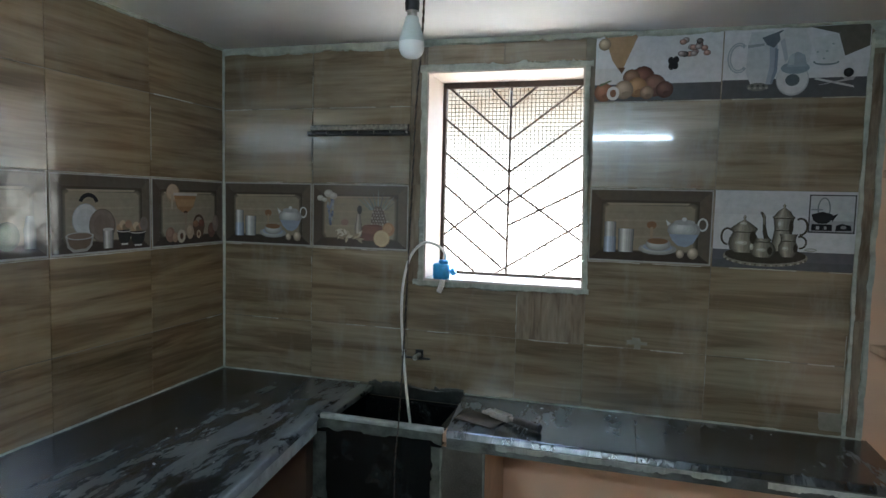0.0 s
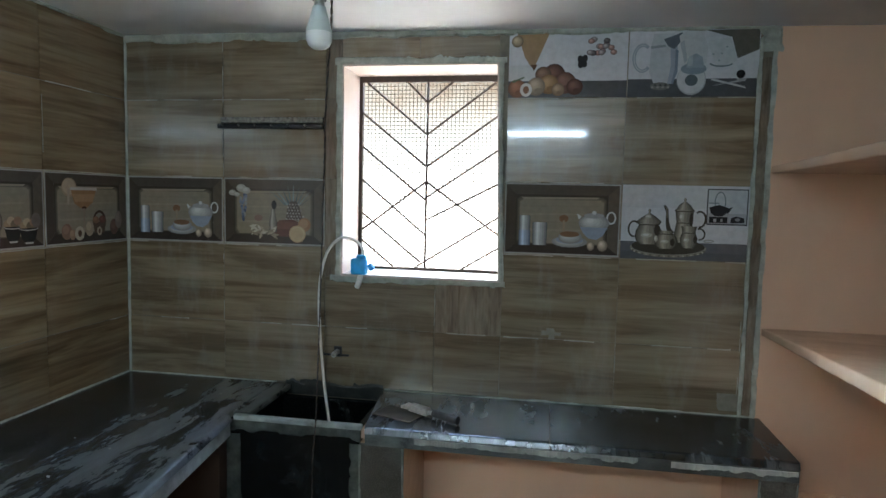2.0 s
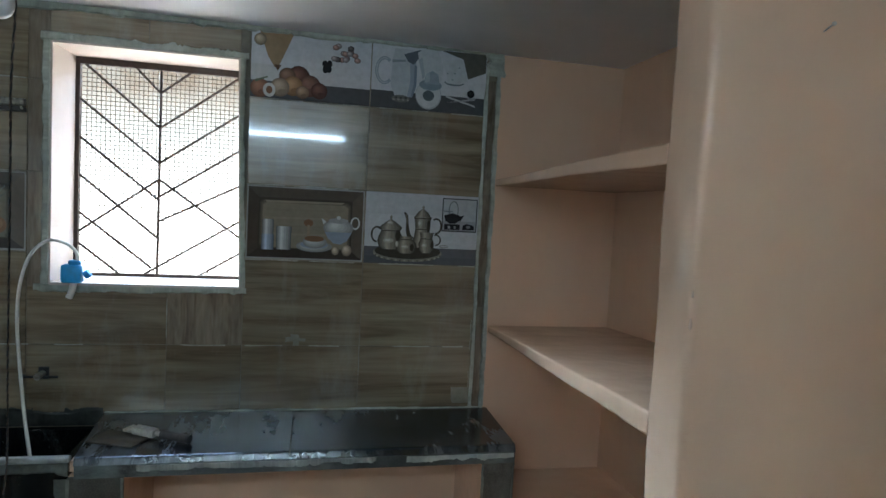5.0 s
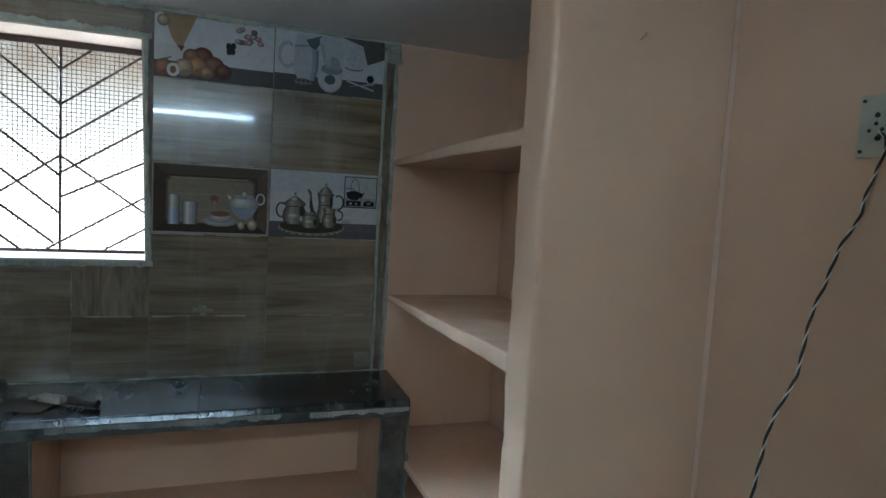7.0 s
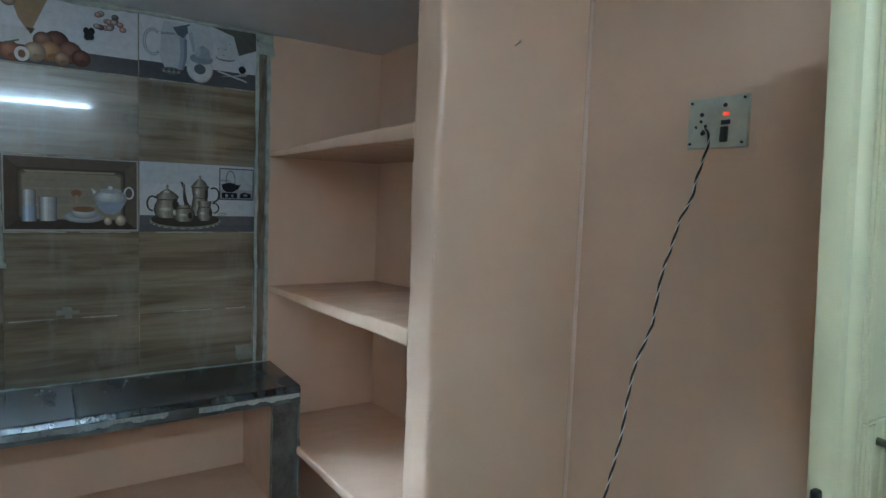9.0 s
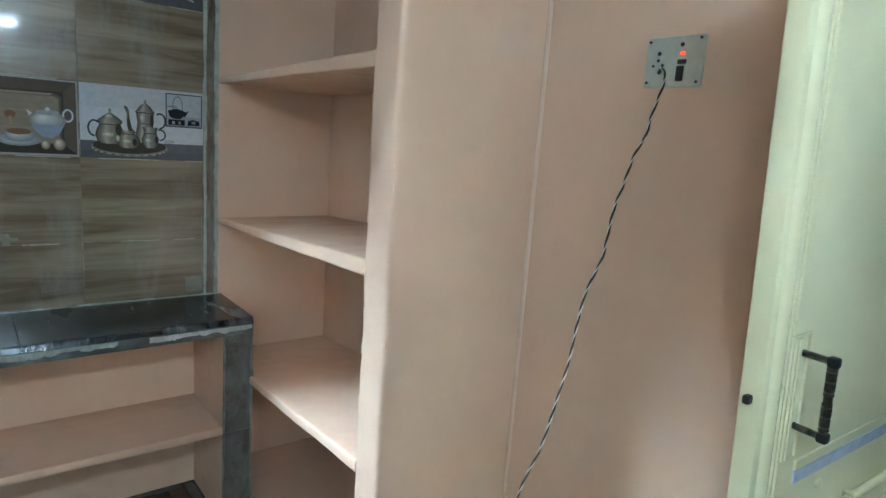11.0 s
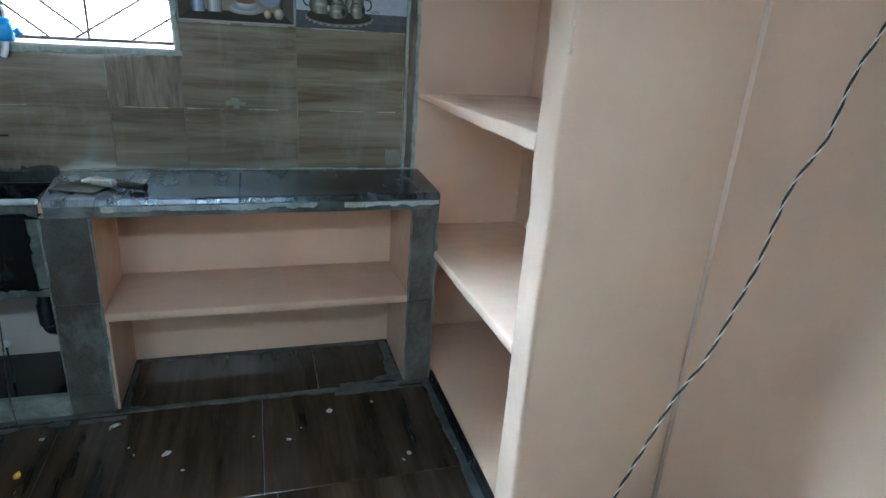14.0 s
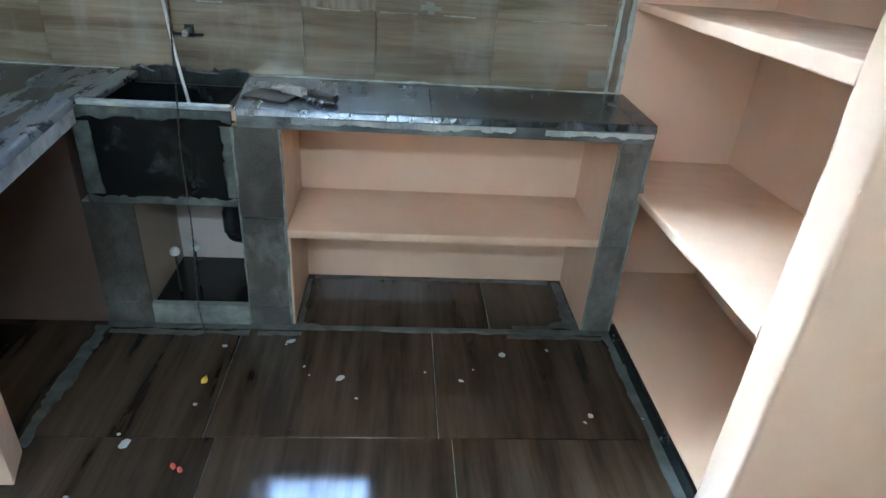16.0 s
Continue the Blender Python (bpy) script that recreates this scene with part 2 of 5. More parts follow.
STEEL = plain("worn_chrome", (0.42, 0.41, 0.38), 0.28, 1.0, 0.35, 80, 0.2)
DARK = plain("black_plastic", (0.012, 0.012, 0.013), 0.4, 0, 0.3, 40)
PLATE = plain("grey_green_sheet", (0.44, 0.44, 0.36), 0.4, 0, 0.12, 25)
BULB_GLASS = plain("milky_diffuser", (0.80, 0.80, 0.80), 0.25, 0, 0.03, 10, 0)
BULB_BODY = plain("grey_bulb_body", (0.50, 0.55, 0.54), 0.4, 0, 0.08, 20)
HOSE = plain("white_pvc_hose", (0.72, 0.70, 0.66), 0.35, 0, 0.12, 50)
BLUE = plain("bright_blue_plastic", (0.02, 0.34, 0.74), 0.35, 0, 0.15, 60)
WOOD = plain("raw_wood", (0.065, 0.048, 0.028), 0.7, 0, 0.3, 25, 0.4)
BEIGE = plain("dusty_beige_metal", (0.42, 0.375, 0.33), 0.6, 0, 0.25, 50, 0.4)
GRIP = plain("worn_grip", (0.045, 0.038, 0.033), 0.6, 0, 0.4, 60, 0.5)
YELLOW = plain("yellow_scrap", (0.80, 0.55, 0.06), 0.6)
PAPER = plain("white_scrap", (0.36, 0.36, 0.34), 0.8)
RED = plain("red_scrap", (0.5, 0.06, 0.04), 0.6)
LAMP_RED = glowing("red_indicator", (1.0, 0.10, 0.05), 0.014)
TUBE = glowing("tube_glass", (0.545, 0.765, 1.0), TUBE_GLOW)


# ---- mesh helpers ----
def box(bm, x0, x1, y0, y1, z0, z1, bevel=0.0, segments=2):
    vs = [bm.verts.new((x, y, z)) for x in (x0, x1) for y in (y0, y1) for z in (z0, z1)]
    fs = [bm.faces.new([vs[i] for i in q]) for q in ((0, 1, 3, 2), (4, 6, 7, 5), (0, 4, 5, 1), (2, 3, 7, 6), (0, 2, 6, 4), (1, 5, 7, 3))]
    if bevel:
        bmesh.ops.bevel(bm, geom=list({e for f in fs for e in f.edges}), offset=bevel, segments=segments, affect="EDGES", profile=0.5)
    return bm


def prism(bm, foot, z0, z1, bevel=0.0):
    """An upright prism over a footprint of (x, y); z0 and z1 may be lists, one height a corner."""
    n = len(foot)
    z0, z1 = (z if isinstance(z, (list, tuple)) else [z] * n for z in (z0, z1))
    lo, hi = ([bm.verts.new((*p, z)) for p, z in zip(foot, zs)] for zs in (z0, z1))
    fs = [bm.faces.new(lo[::-1]), bm.faces.new(hi)] + [bm.faces.new((lo[i], lo[(i + 1) % n], hi[(i + 1) % n], hi[i])) for i in range(n)]
    if bevel:
        bmesh.ops.bevel(bm, geom=list({e for f in fs for e in f.edges}), offset=bevel, segments=2, affect="EDGES", profile=0.5)
    return bm


def lathe(bm, profile, centre=(0, 0, 0), n=20):
    """A turned form about z; profile: (radius, height)."""
    rings = [[bm.verts.new((centre[0] + r * math.cos(a), centre[1] + r * math.sin(a), centre[2] + h)) for a in (2 * math.pi * i / n for i in range(n))] for r, h in profile]
    for a, b in zip(rings, rings[1:]):
        for i in range(n):
            bm.faces.new((a[i], a[(i + 1) % n], b[(i + 1) % n], b[i]))
    bm.faces.new(rings[0][::-1]), bm.faces.new(rings[-1])
    return bm


def rod(bm, a, b, r, n=8):
    """A straight round rod from a to b."""
    a, b = Vector(a), Vector(b)
    q = (b - a).to_track_quat("Z", "Y").to_matrix()
    rings = [[bm.verts.new(p + q @ Vector((r * math.cos(2 * math.pi * i / n), r * math.sin(2 * math.pi * i / n), 0))) for i in range(n)] for p in (a, b)]
    for i in range(n):
        bm.faces.new((rings[0][i], rings[0][(i + 1) % n], rings[1][(i + 1) % n], rings[1][i]))
    bm.faces.new(rings[0][::-1]), bm.faces.new(rings[1])
    return bm


def smooth_line(points, steps=8):
    """Points along a Catmull-Rom curve."""
    ps = [Vector(p) for p in points]
    ps = [ps[0] * 2 - ps[1]] + ps + [ps[-1] * 2 - ps[-2]]
    out = []
    for a, b, c, d in zip(ps, ps[1:], ps[2:], ps[3:]):
        for k in range(steps):
            t = k / steps
            out.append(0.5 * (2 * b + (c - a) * t + (2 * a - 5 * b + 4 * c - d) * t * t + (3 * b - a - 3 * c + d) * t ** 3))
    return out + [ps[-2]]


def sweep(bm, line, r, n=8, twist=0.0, offset=0.0, phase=0.0):
    """A tube along a line; with offset and twist (turns a metre) it winds round the line, as a strand of a cord."""
    rings, run = [], 0.0
    for i, p in enumerate(line):
        d = (line[min(i + 1, len(line) - 1)] - line[max(i - 1, 0)]).normalized()
        side = d.cross(Vector((0, 1, 0.13))).normalized()
        up = d.cross(side)
        if i:
            run += (p - line[i - 1]).length
        w = 2 * math.pi * twist * run + phase
        c = p + offset * (side * math.cos(w) + up * math.sin(w))
        rings.append([bm.verts.new(c + r * (side * math.cos(2 * math.pi * k / n) + up * math.sin(2 * math.pi * k / n))) for k in range(n)])
    for a, b in zip(rings, rings[1:]):
        for i in range(n):
            bm.faces.new((a[i], a[(i + 1) % n], b[(i + 1) % n], b[i]))
    bm.faces.new(rings[0][::-1]), bm.faces.new(rings[-1])
    return bm


def mesh_of(name, bm, *mats, smooth=False):
    bmesh.ops.recalc_face_normals(bm, faces=bm.faces)
    me = bpy.data.meshes.new(name)
    bm.to_mesh(me)
    bm.free()
    for m in mats:
        me.materials.append(m)
    if smooth:
        me.polygons.foreach_set("use_smooth", [True] * len(me.polygons))
    return me


def thing(name, label, category, kind="", group=""):
    return tagged(new(name), label, category, group, kind)


def part(name, bm, material, parent=None, label="", smooth=False):
    ob = new(name, mesh_of(name, bm, material, smooth=smooth))
    ob.parent = parent
    return tagged(ob, label)


def rounded(ob, angle=40):
    """Smooth shading that keeps sharp corners."""
    me = ob.data
    me.polygons.foreach_set("use_smooth", [True] * len(me.polygons))
    me.set_sharp_from_angle(angle=radians(angle))
    return ob


def B():
    return bmesh.new()


def eased(corners, r, n=4):
    """A footprint with rounded corners; r: one radius for each corner."""
    out, m = [], len(corners)
    for i, c in enumerate(corners):
        c = Vector(c)
        a, b = ((Vector(corners[(i + k) % m]) - c).normalized() for k in (-1, 1))
        for k in range(n + 1):
            t = k / n
            out.append((c + a * r[i] * (1 - t) ** 2 + b * r[i] * t ** 2))
    return out


def plaster(rings, amp, seed=0.0):
    """A trowelled body through closed rings of points, its faces and edges a little uneven."""
    bm = B()
    rows = []
    for ring in rings:
        row = []
        for p in ring:
            p = Vector(p)
            q = p + Vector((seed, seed * 1.7, 0))
            p += amp * (noise.noise_vector(q * 4.5) + 0.45 * noise.noise_vector(q * 17.0) + 0.2 * noise.noise_vector(q * 55.0))
            row.append(bm.verts.new(p))
        rows.append(row)
    n = len(rows[0])
    for a, b in zip(rows, rows[1:]):
        for i in range(n):
            bm.faces.new((a[i], a[(i + 1) % n], b[(i + 1) % n], b[i]))
    bm.faces.new(rows[0][::-1]), bm.faces.new(rows[-1])
    return bm


def band(bm, u0, u1, v0, v1, place, thick=0.003, rough=0.006, step=0.03, sides="both"):
    """A smear of grout on a wall: a thin band with uneven long edges. place(u, v, d) lays it into the world."""
    along_u = (u1 - u0) >= (v1 - v0)
    a0, a1, b0, b1 = (u0, u1, v0, v1) if along_u else (v0, v1, u0, u1)
    n = max(3, int((a1 - a0) / (step * 0.3)))
    rows = []

    def ragged():
        """An edge that wanders slowly and crumbles finely, with a bite here and there."""
        out, v, aim = [], 0.0, random.uniform(-rough, rough)
        for i in range(n + 1):
            if random.random() < 0.22:
                aim = random.uniform(-rough, rough)
            v += (aim - v) * 0.45
            out.append(v + random.uniform(-0.16, 0.16) * rough - (rough * 0.7 if random.random() < 0.02 else 0))
        return out

    low, high = ragged(), ragged()
    for i in range(n + 1):
        a = a0 + (a1 - a0) * i / n
        lo = b0 - (low[i] if sides in ("both", "low") else 0)
        hi = b1 + (high[i] if sides in ("both", "high") else 0)
        t = thick * random.uniform(0.7, 1.2)
        q = [(a, lo, 0), (a, lo + 0.15 * (hi - lo), t), (a, hi - 0.15 * (hi - lo), t), (a, hi, 0)]
        rows.append([bm.verts.new(place(*((p[0], p[1]) if along_u else (p[1], p[0])), p[2])) for p in q])
    for r, s in zip(rows, rows[1:]):
        for k in range(3):
            bm.faces.new((r[k], r[k + 1], s[k + 1], s[k]))
    return bm


# ---- the room ----
XW, XE, YN, YS = -1.705, 1.285, 2.5, -0.62
XB = 1.342          # back of the shelf recess
TOP = 0.846         # counter height


def ceil_z(x):
    return 2.254 - 0.0091 * (x + 0.45)


floor = thing("floor", "dark brown wood-look floor tiles with grout dust", "floor", "structure")
part("screed", box(B(), -1.9, 2.6, -0.8, 2.74, -0.12, -0.006), CEMENT, floor)

ceiling = tagged(new("ceiling", mesh_of("ceiling", prism(B(), [(-1.9, -0.8), (2.6, -0.8), (2.6, 2.75), (-1.9, 2.75)],
                 [ceil_z(-1.9), ceil_z(2.6), ceil_z(2.6), ceil_z(-1.9)], [2.42] * 4), WHITE)),
                 "low white painted concrete ceiling", "ceiling", kind="structure")

# window wall: core with a real opening
WX0, WX1, WZ0, WZ1 = -0.757, -0.146, 1.303, 2.132
wall_n = thing("wall_north", "wall of glazed wood-look tiles with printed kitchen pictures", "wall", "structure")
core = B()


def splay(bm):
    """The right jamb of the window leans: the opening is wider at its foot."""
    for v in bm.verts:
        if abs(v.co.x - WX1) < 0.045 and WZ0 - 0.03 < v.co.z < WZ1 + 0.03:
            v.co.x += 0.023 * (WZ1 - v.co.z) / (WZ1 - WZ0)
    return bm


for x0, x1, z0, z1 in ((-1.9, WX0, 0, 2.3), (WX1, 0.818, 0, WZ0), (WX1, 0.818, WZ0, WZ1), (WX1, 0.818, WZ1, 2.3), (WX0, WX1, 0, WZ0), (WX0, WX1, WZ1, 2.3)):
    box(core, x0, x1, 2.5035, 2.74, z0, z1)
part("core", splay(core), JOINT, wall_n, "dull grout and plaster behind the tiles")
part("painted_end", box(B(), 0.818, 1.6, 2.5, 2.74, 0, 2.3), PEACH, wall_n, "peach painted plaster in the shelf recess")
reveal = B()
box(reveal, WX0 - 0.001, WX0 + 0.006, 2.497, 2.735, WZ0, WZ1)
box(reveal, WX1 - 0.006, WX1 + 0.001, 2.497, 2.735, WZ0, WZ1)
box(reveal, WX0 + 0.006, WX1 - 0.006, 2.497, 2.735, WZ1 - 0.006, WZ1 + 0.001)
box(reveal, WX0 + 0.006, WX1 - 0.006, 2.488, 2.735, WZ0 - 0.001, WZ0 + 0.008)
part("reveal", splay(reveal), CREAM, wall_n, "whitewashed window reveal")

wall_w = thing("wall_west", "side wall of glazed wood-look tiles with printed niches", "wall", "structure")
part("core", box(B(), -1.9, XW - 0.0035, -0.8, 2.5035, 0, 2.3), JOINT, wall_w)

wall_e = thing("wall_east", "peach painted plaster wall with a doorway", "wall", "structure")
east = B()
prism(east, [(XE, 0.20), (XE, 1.13), (XE + 0.12, 1.13), (XE + 0.12, 0.20)], 0, 2.3)
prism(east, [(XE, -0.60), (XE, 0.20), (XE + 0.12, 0.20), (XE + 0.12, -0.60)], 2.08, 2.3)
prism(east, [(XE, -0.80), (XE, -0.60), (XE + 0.12, -0.60), (XE + 0.12, -0.80)], 0, 2.3)
part("plaster", east, PEACH, wall_e)
part("recess_back", box(B(), XB, XB + 0.1, 1.135, 2.5, 0, 2.3), PEACH, wall_e)
# unseen back wall; opening assumed, colour kept dark to lower the bounce light
south = B()
for x0, x1, z0, z1 in ((-1.9, -1.47, 0, 2.3), (-0.73, 2.6, 0, 2.3), (-1.47, -0.73, 0, 1.02), (-1.47, -0.73, 2.02, 2.3)):
    box(south, x0, x1, -0.8, YS, z0, z1)
wall_s = tagged(new("wall_south", mesh_of("wall_south", south, DULL)), "unseen brown back wall with an assumed opening, darkened to cut bounce", "wall", kind="structure")
# added out of view: keeps the sky from pouring through the back opening
sky_blocker = tagged(new("wall_neighbour", mesh_of("wall_neighbour", box(B(), -5, 3, -1.7, -1.6, -0.3, 5.0), CEMENT)), "unseen grey wall added to block sky from the back opening", "wall", kind="structure")
passage = thing("wall_passage", "plain peach walls of the passage past the doorway", "wall", "structure")
part("end", box(B(), 2.5, 2.6, YS, 0.9, 0, 2.3), PEACH, passage)
part("side", box(B(), 1.40, 2.5, 0.8, 0.9, 0, 2.3), PEACH, passage)

# partition at the end of the shelves, a little out of square
foot = eased([(0.822, 1.166), (XE + 0.10, 1.118), (XE + 0.10, 1.286), (0.822, 1.286)], (0.016, 0.001, 0.001, 0.010))
partition = tagged(new("wall_partition", mesh_of("wall_partition", plaster([[(x, y, 2.28 * k / 110) for x, y in foot] for k in range(111)], 0.0042), PEACH)),
                   "narrow peach painted partition with rounded corners", "wall", kind="structure")
rounded(partition, 60)


# ---- shelves in the recess ----
shelf_unit = thing("shelf_unit", "open built-in shelves of peach painted concrete", "shelf")


def shelf(y0, y1, lo, hi):
    """A slab from y0 by the partition to y1 by the window wall; lo, hi: heights at both ends."""
    rings = []
    for k in range(61):
        t = k / 60
        a, b, y = lo[0] + (lo[1] - lo[0]) * t, hi[0] + (hi[1] - hi[0]) * t, y0 + (y1 - y0) * t
        rings.append([(p.x, y, p.y) for p in eased([(0.821 + 0.006 * t, a), (XB, a), (XB, b), (0.821 + 0.006 * t, b)], (0.006, 0.001, 0.001, 0.008))])
    ob = part("shelf", plaster(rings, 0.0028, lo[0]), PEACH, shelf_unit)
    return rounded(ob, 60)


shelf(1.284, 2.5, (1.745, 1.735), (1.789, 1.760))
shelf(1.284, 2.5, (1.187, 1.152), (1.237, 1.178))
shelf(1.284, 2.5, (0.604, 0.553), (0.642, 0.582))
rounded(part("bottom_slab", prism(B(), [(0.846, 1.284), (XB, 1.284), (XB, 2.5), (0.846, 2.5)], 0, 0.052, 0.004), PEACH, shelf_unit))
part("skirting", box(B(), 0.832, 0.846, 1.30, 2.10, 0.0, 0.050, 0.002), SINK, shelf_unit, "dark stone skirting strip")


# ---- counters ----
NOSE = ((0.0, -0.022), (0.0004, -0.0205), (0.0068, -0.0060), (0.0095, -0.0022), (0.016, -0.0005), (0.028, 0.0))


def nosed_slab(p0, q0, p1, q1):
    """A stone slab with an eased front edge that runs from p0 to p1; q0 and q1 are the corners behind them."""
    bm, ends = B(), []
    for p, q in ((p0, q0), (p1, q1)):
        p, q = Vector((*p, 0)), Vector((*q, 0))
        inward = (q - p).normalized()
        ring = [p + inward * d + Vector((0, 0, TOP + h)) for d, h in NOSE] + [q + Vector((0, 0, TOP)), q + Vector((0, 0, TOP - 0.022))]
        ends.append([bm.verts.new(v) for v in ring])
    n = len(ends[0])
    for k in range(n):
        bm.faces.new((ends[0][k], ends[0][(k + 1) % n], ends[1][(k + 1) % n], ends[1][k]))
    bm.faces.new(ends[0]), bm.faces.new(ends[1][::-1])
    return bm


counter_n = thing("counter", "dusty black stone kitchen counter on tiled masonry piers", "counter")
rounded(part("top", nosed_slab((-0.53, 2.088), (-0.575, 2.498), (0.085, 2.093), (0.085, 2.498)), GRANITE, counter_n), 8)
rounded(part("top", nosed_slab((0.0865, 2.093), (0.0865, 2.498), (0.833, 2.100), (0.838, 2.498)), GRANITE, counter_n), 8)
edge = part("front_edge", prism(B(), [(-0.53, 2.096), (0.834, 2.107), (0.834, 2.132), (-0.53, 2.126)], 0.782, TOP - 0.022), DIRTY_EDGE, counter_n, "dark cement-stained counter edge")
g = B()
band(g, -0.36, 0.36, 0.800, TOP - 0.026, lambda u, v, d: (u, 2.0975 + (u + 0.53) * 0.008 - d, v), 0.003, 0.007, 0.016, "low")
band(g, 0.46, 0.83, 0.797, TOP - 0.028, lambda u, v, d: (u, 2.0975 + (u + 0.53) * 0.008 - d, v), 0.003, 0.008, 0.02, "low")
part("cement_smear", g, SMEAR, edge, "pale grey cement smear")
part("underside", box(B(), -0.552, 0.83, 2.128, 2.498, 0.792, TOP - 0.0225), PEACH, counter_n)
counter_w = thing("counter", "dusty black stone side counter smeared with cement", "counter")
rounded(part("top", nosed_slab((-1.012, 2.098), (-1.7035, 2.098), (-0.86, 0.85), (-1.7035, 0.85)), SWEPT, counter_w), 50)
part("top_corner", prism(B(), [(-1.7035, 2.0995), (-1.034, 2.0995), (-1.034, 2.498), (-1.7035, 2.498)], TOP - 0.022, TOP), SWEPT, counter_w)
part("front_edge", prism(B(), [(-1.020, 2.098), (-0.868, 0.85), (-0.894, 0.85), (-1.046, 2.098)][::-1], 0.772, TOP - 0.022), SMEAR, counter_w, "cement-smeared counter edge")
part("underside", prism(B(), [(-1.05, 2.108), (-0.90, 0.85), (-1.7035, 0.85), (-1.7035, 2.108)][::-1], 0.785, TOP - 0.0225), DARK_BROWN, counter_w)

# masonry below the window counter
base_n = counter_n
part("pier", box(B(), -0.552, -0.400, 2.120, 2.498, 0.0, 0.782), PEACH, base_n)
part("pier", box(B(), 0.722, 0.832, 2.120, 2.498, 0.0, 0.782), PEACH, base_n)
for x0, x1, cuts in ((-0.553, -0.398, (0.0, 0.085, 0.455, 0.782)), (0.722, 0.836, (0.0, 0.385, 0.782))):
    for a, b in zip(cuts, cuts[1:]):
        w = box(B(), 0, x1 - x0, -0.008, 0.0, 0.001, b - a - 0.002, 0.0012, 1)
        t = part("facing_tile", w, PIER_TILE, base_n, "grey tile facing smeared with cement")
        t.location = (x0, 2.120, a)
rounded(part("shelf", prism(B(), [(-0.400, 2.114), (0.722, 2.114), (0.722, 2.498), (-0.400, 2.498)], 0.378, 0.410, 0.003), PEACH, base_n))
part("back", box(B(), -0.400, 0.722, 2.488, 2.498, 0.0, 0.785), PEACH, base_n)
part("lining", prism(B(), [(-0.400, 2.123), (-0.390, 2.123), (-0.390, 2.488), (-0.400, 2.488)], 0.0, 0.378), PEACH, base_n)

# masonry below the side counter
base_w = counter_w
part("pier", prism(B(), [(-1.06, 1.49), (-1.02, 1.37), (-1.69, 1.37), (-1.69, 1.49)][::-1], 0, 0.785, 0.004), PEACH, base_w)
part("back", box(B(), -1.7045, -1.690, 0.85, 2.49, 0, 0.785), DARK_BROWN, base_w)
part("end_wall", box(B(), -1.690, -1.075, 2.118, 2.49, 0, 0.785), DARK_BROWN, base_w, "dark brown end wall")

# sink
sink = thing("sink", "built-in black stone sink trough with cement joints", "sink")
panel = part("front_panel", box(B(), -1.045, -0.552, 2.116, 2.138, 0.492, 0.826, 0.002), SINK, sink, "black stone front with grey cement margins")
margin = B()
pl = lambda u, v, d: (u, 2.116 - d, v)
band(margin, -1.045, -0.552, 0.492, 0.522, pl, 0.002, 0.010, 0.012, "high")
band(margin, -1.045, -0.552, 0.785, 0.826, pl, 0.0025, 0.010, 0.03, "low")
band(margin, -1.045, -0.985, 0.525, 0.775, pl, 0.0025, 0.008, 0.03, "high")
band(margin, -0.586, -0.552, 0.525, 0.775, pl, 0.0025, 0.007, 0.02, "low")
part("cement_margin", margin, DIRT, panel, "grey cement smears")
# the window's white gleam along the rim is put into its pale colour
part("rim", box(B(), -1.012, -0.545, 2.100, 2.126, 0.828, 0.846, 0.006, 3), SMEAR, sink, "front rim coloured pale for the gleam of the window")
part("side_wall", box(B(), -1.05, -0.985, 2.142, 2.497, 0.50, 0.822), SINK, sink)
part("side_wall", box(B(), -0.578, -0.553, 2.142, 2.497, 0.50, 0.822), SINK, sink)
part("back_wall", box(B(), -0.985, -0.578, 2.465, 2.497, 0.50, 0.80), SINK, sink)
part("bottom", box(B(), -0.985, -0.578, 2.142, 2.465, 0.50, 0.53), SINK, sink)
part("cement_lip", box(B(), -1.034, -0.968, 2.142, 2.498, 0.822, TOP - 0.003, 0.004), SWEPT, sink, "dusty stone strip beside the basin")
for a, b in ((0.0, 0.09), (0.09, 0.492)):
    part("facing_tile", box(B(), -1.075, -0.905, 2.116, 2.124, a + 0.001, b - 0.001, 0.0012, 1), PIER_TILE, sink)
# pier coloured darker than the peach for the shade inside the cupboard
part("pier", box(B(), -1.075, -0.905, 2.124, 2.49, 0, 0.492), DULL, sink)
part("kerb", box(B(), -0.905, -0.552, 2.108, 2.138, 0, 0.088, 0.003), CEMENT, sink, "low cement kerb of the cupboard")
part("cupboard_floor", box(B(), -0.905, -0.552, 2.138, 2.49, 0, 0.075), SINK, sink)
part("cupboard_back", box(B(), -0.905, -0.552, 2.482, 2.492, 0.075, 0.492), CREAM, sink)
waste = rounded(part("waste_pipe", lathe(B(), [(0.027, 0.17), (0.035, 0.175), (0.036, 0.26), (0.030, 0.27), (0.028, 0.42)], (-0.665, 2.40, 0.075), 16), DARK, sink, "black plastic waste pipe"))
part("elbow", sweep(B(), smooth_line([(-0.665, 2.40, 0.30), (-0.668, 2.402, 0.235), (-0.640, 2.415, 0.215), (-0.565, 2.43, 0.205)], 6), 0.024, 12), DARK, waste, "", True)


# ---- ceiling and corner grout ----
trim = thing("trim", "uneven pale grout lines along corners and ceiling", "grout", "structure")
pn = lambda u, v, d: (u, 2.4985 - d, v)
pw = lambda u, v, d: (XW + 0.0015 + d, u, v)
g = B()
band(g, XW, 0.83, ceil_z(-0.4) - 0.022, ceil_z(-0.4) + 0.01, pn, 0.006, 0.008, 0.04, "low")
part("ceiling_smear", g, GROUT, trim)
g = B()
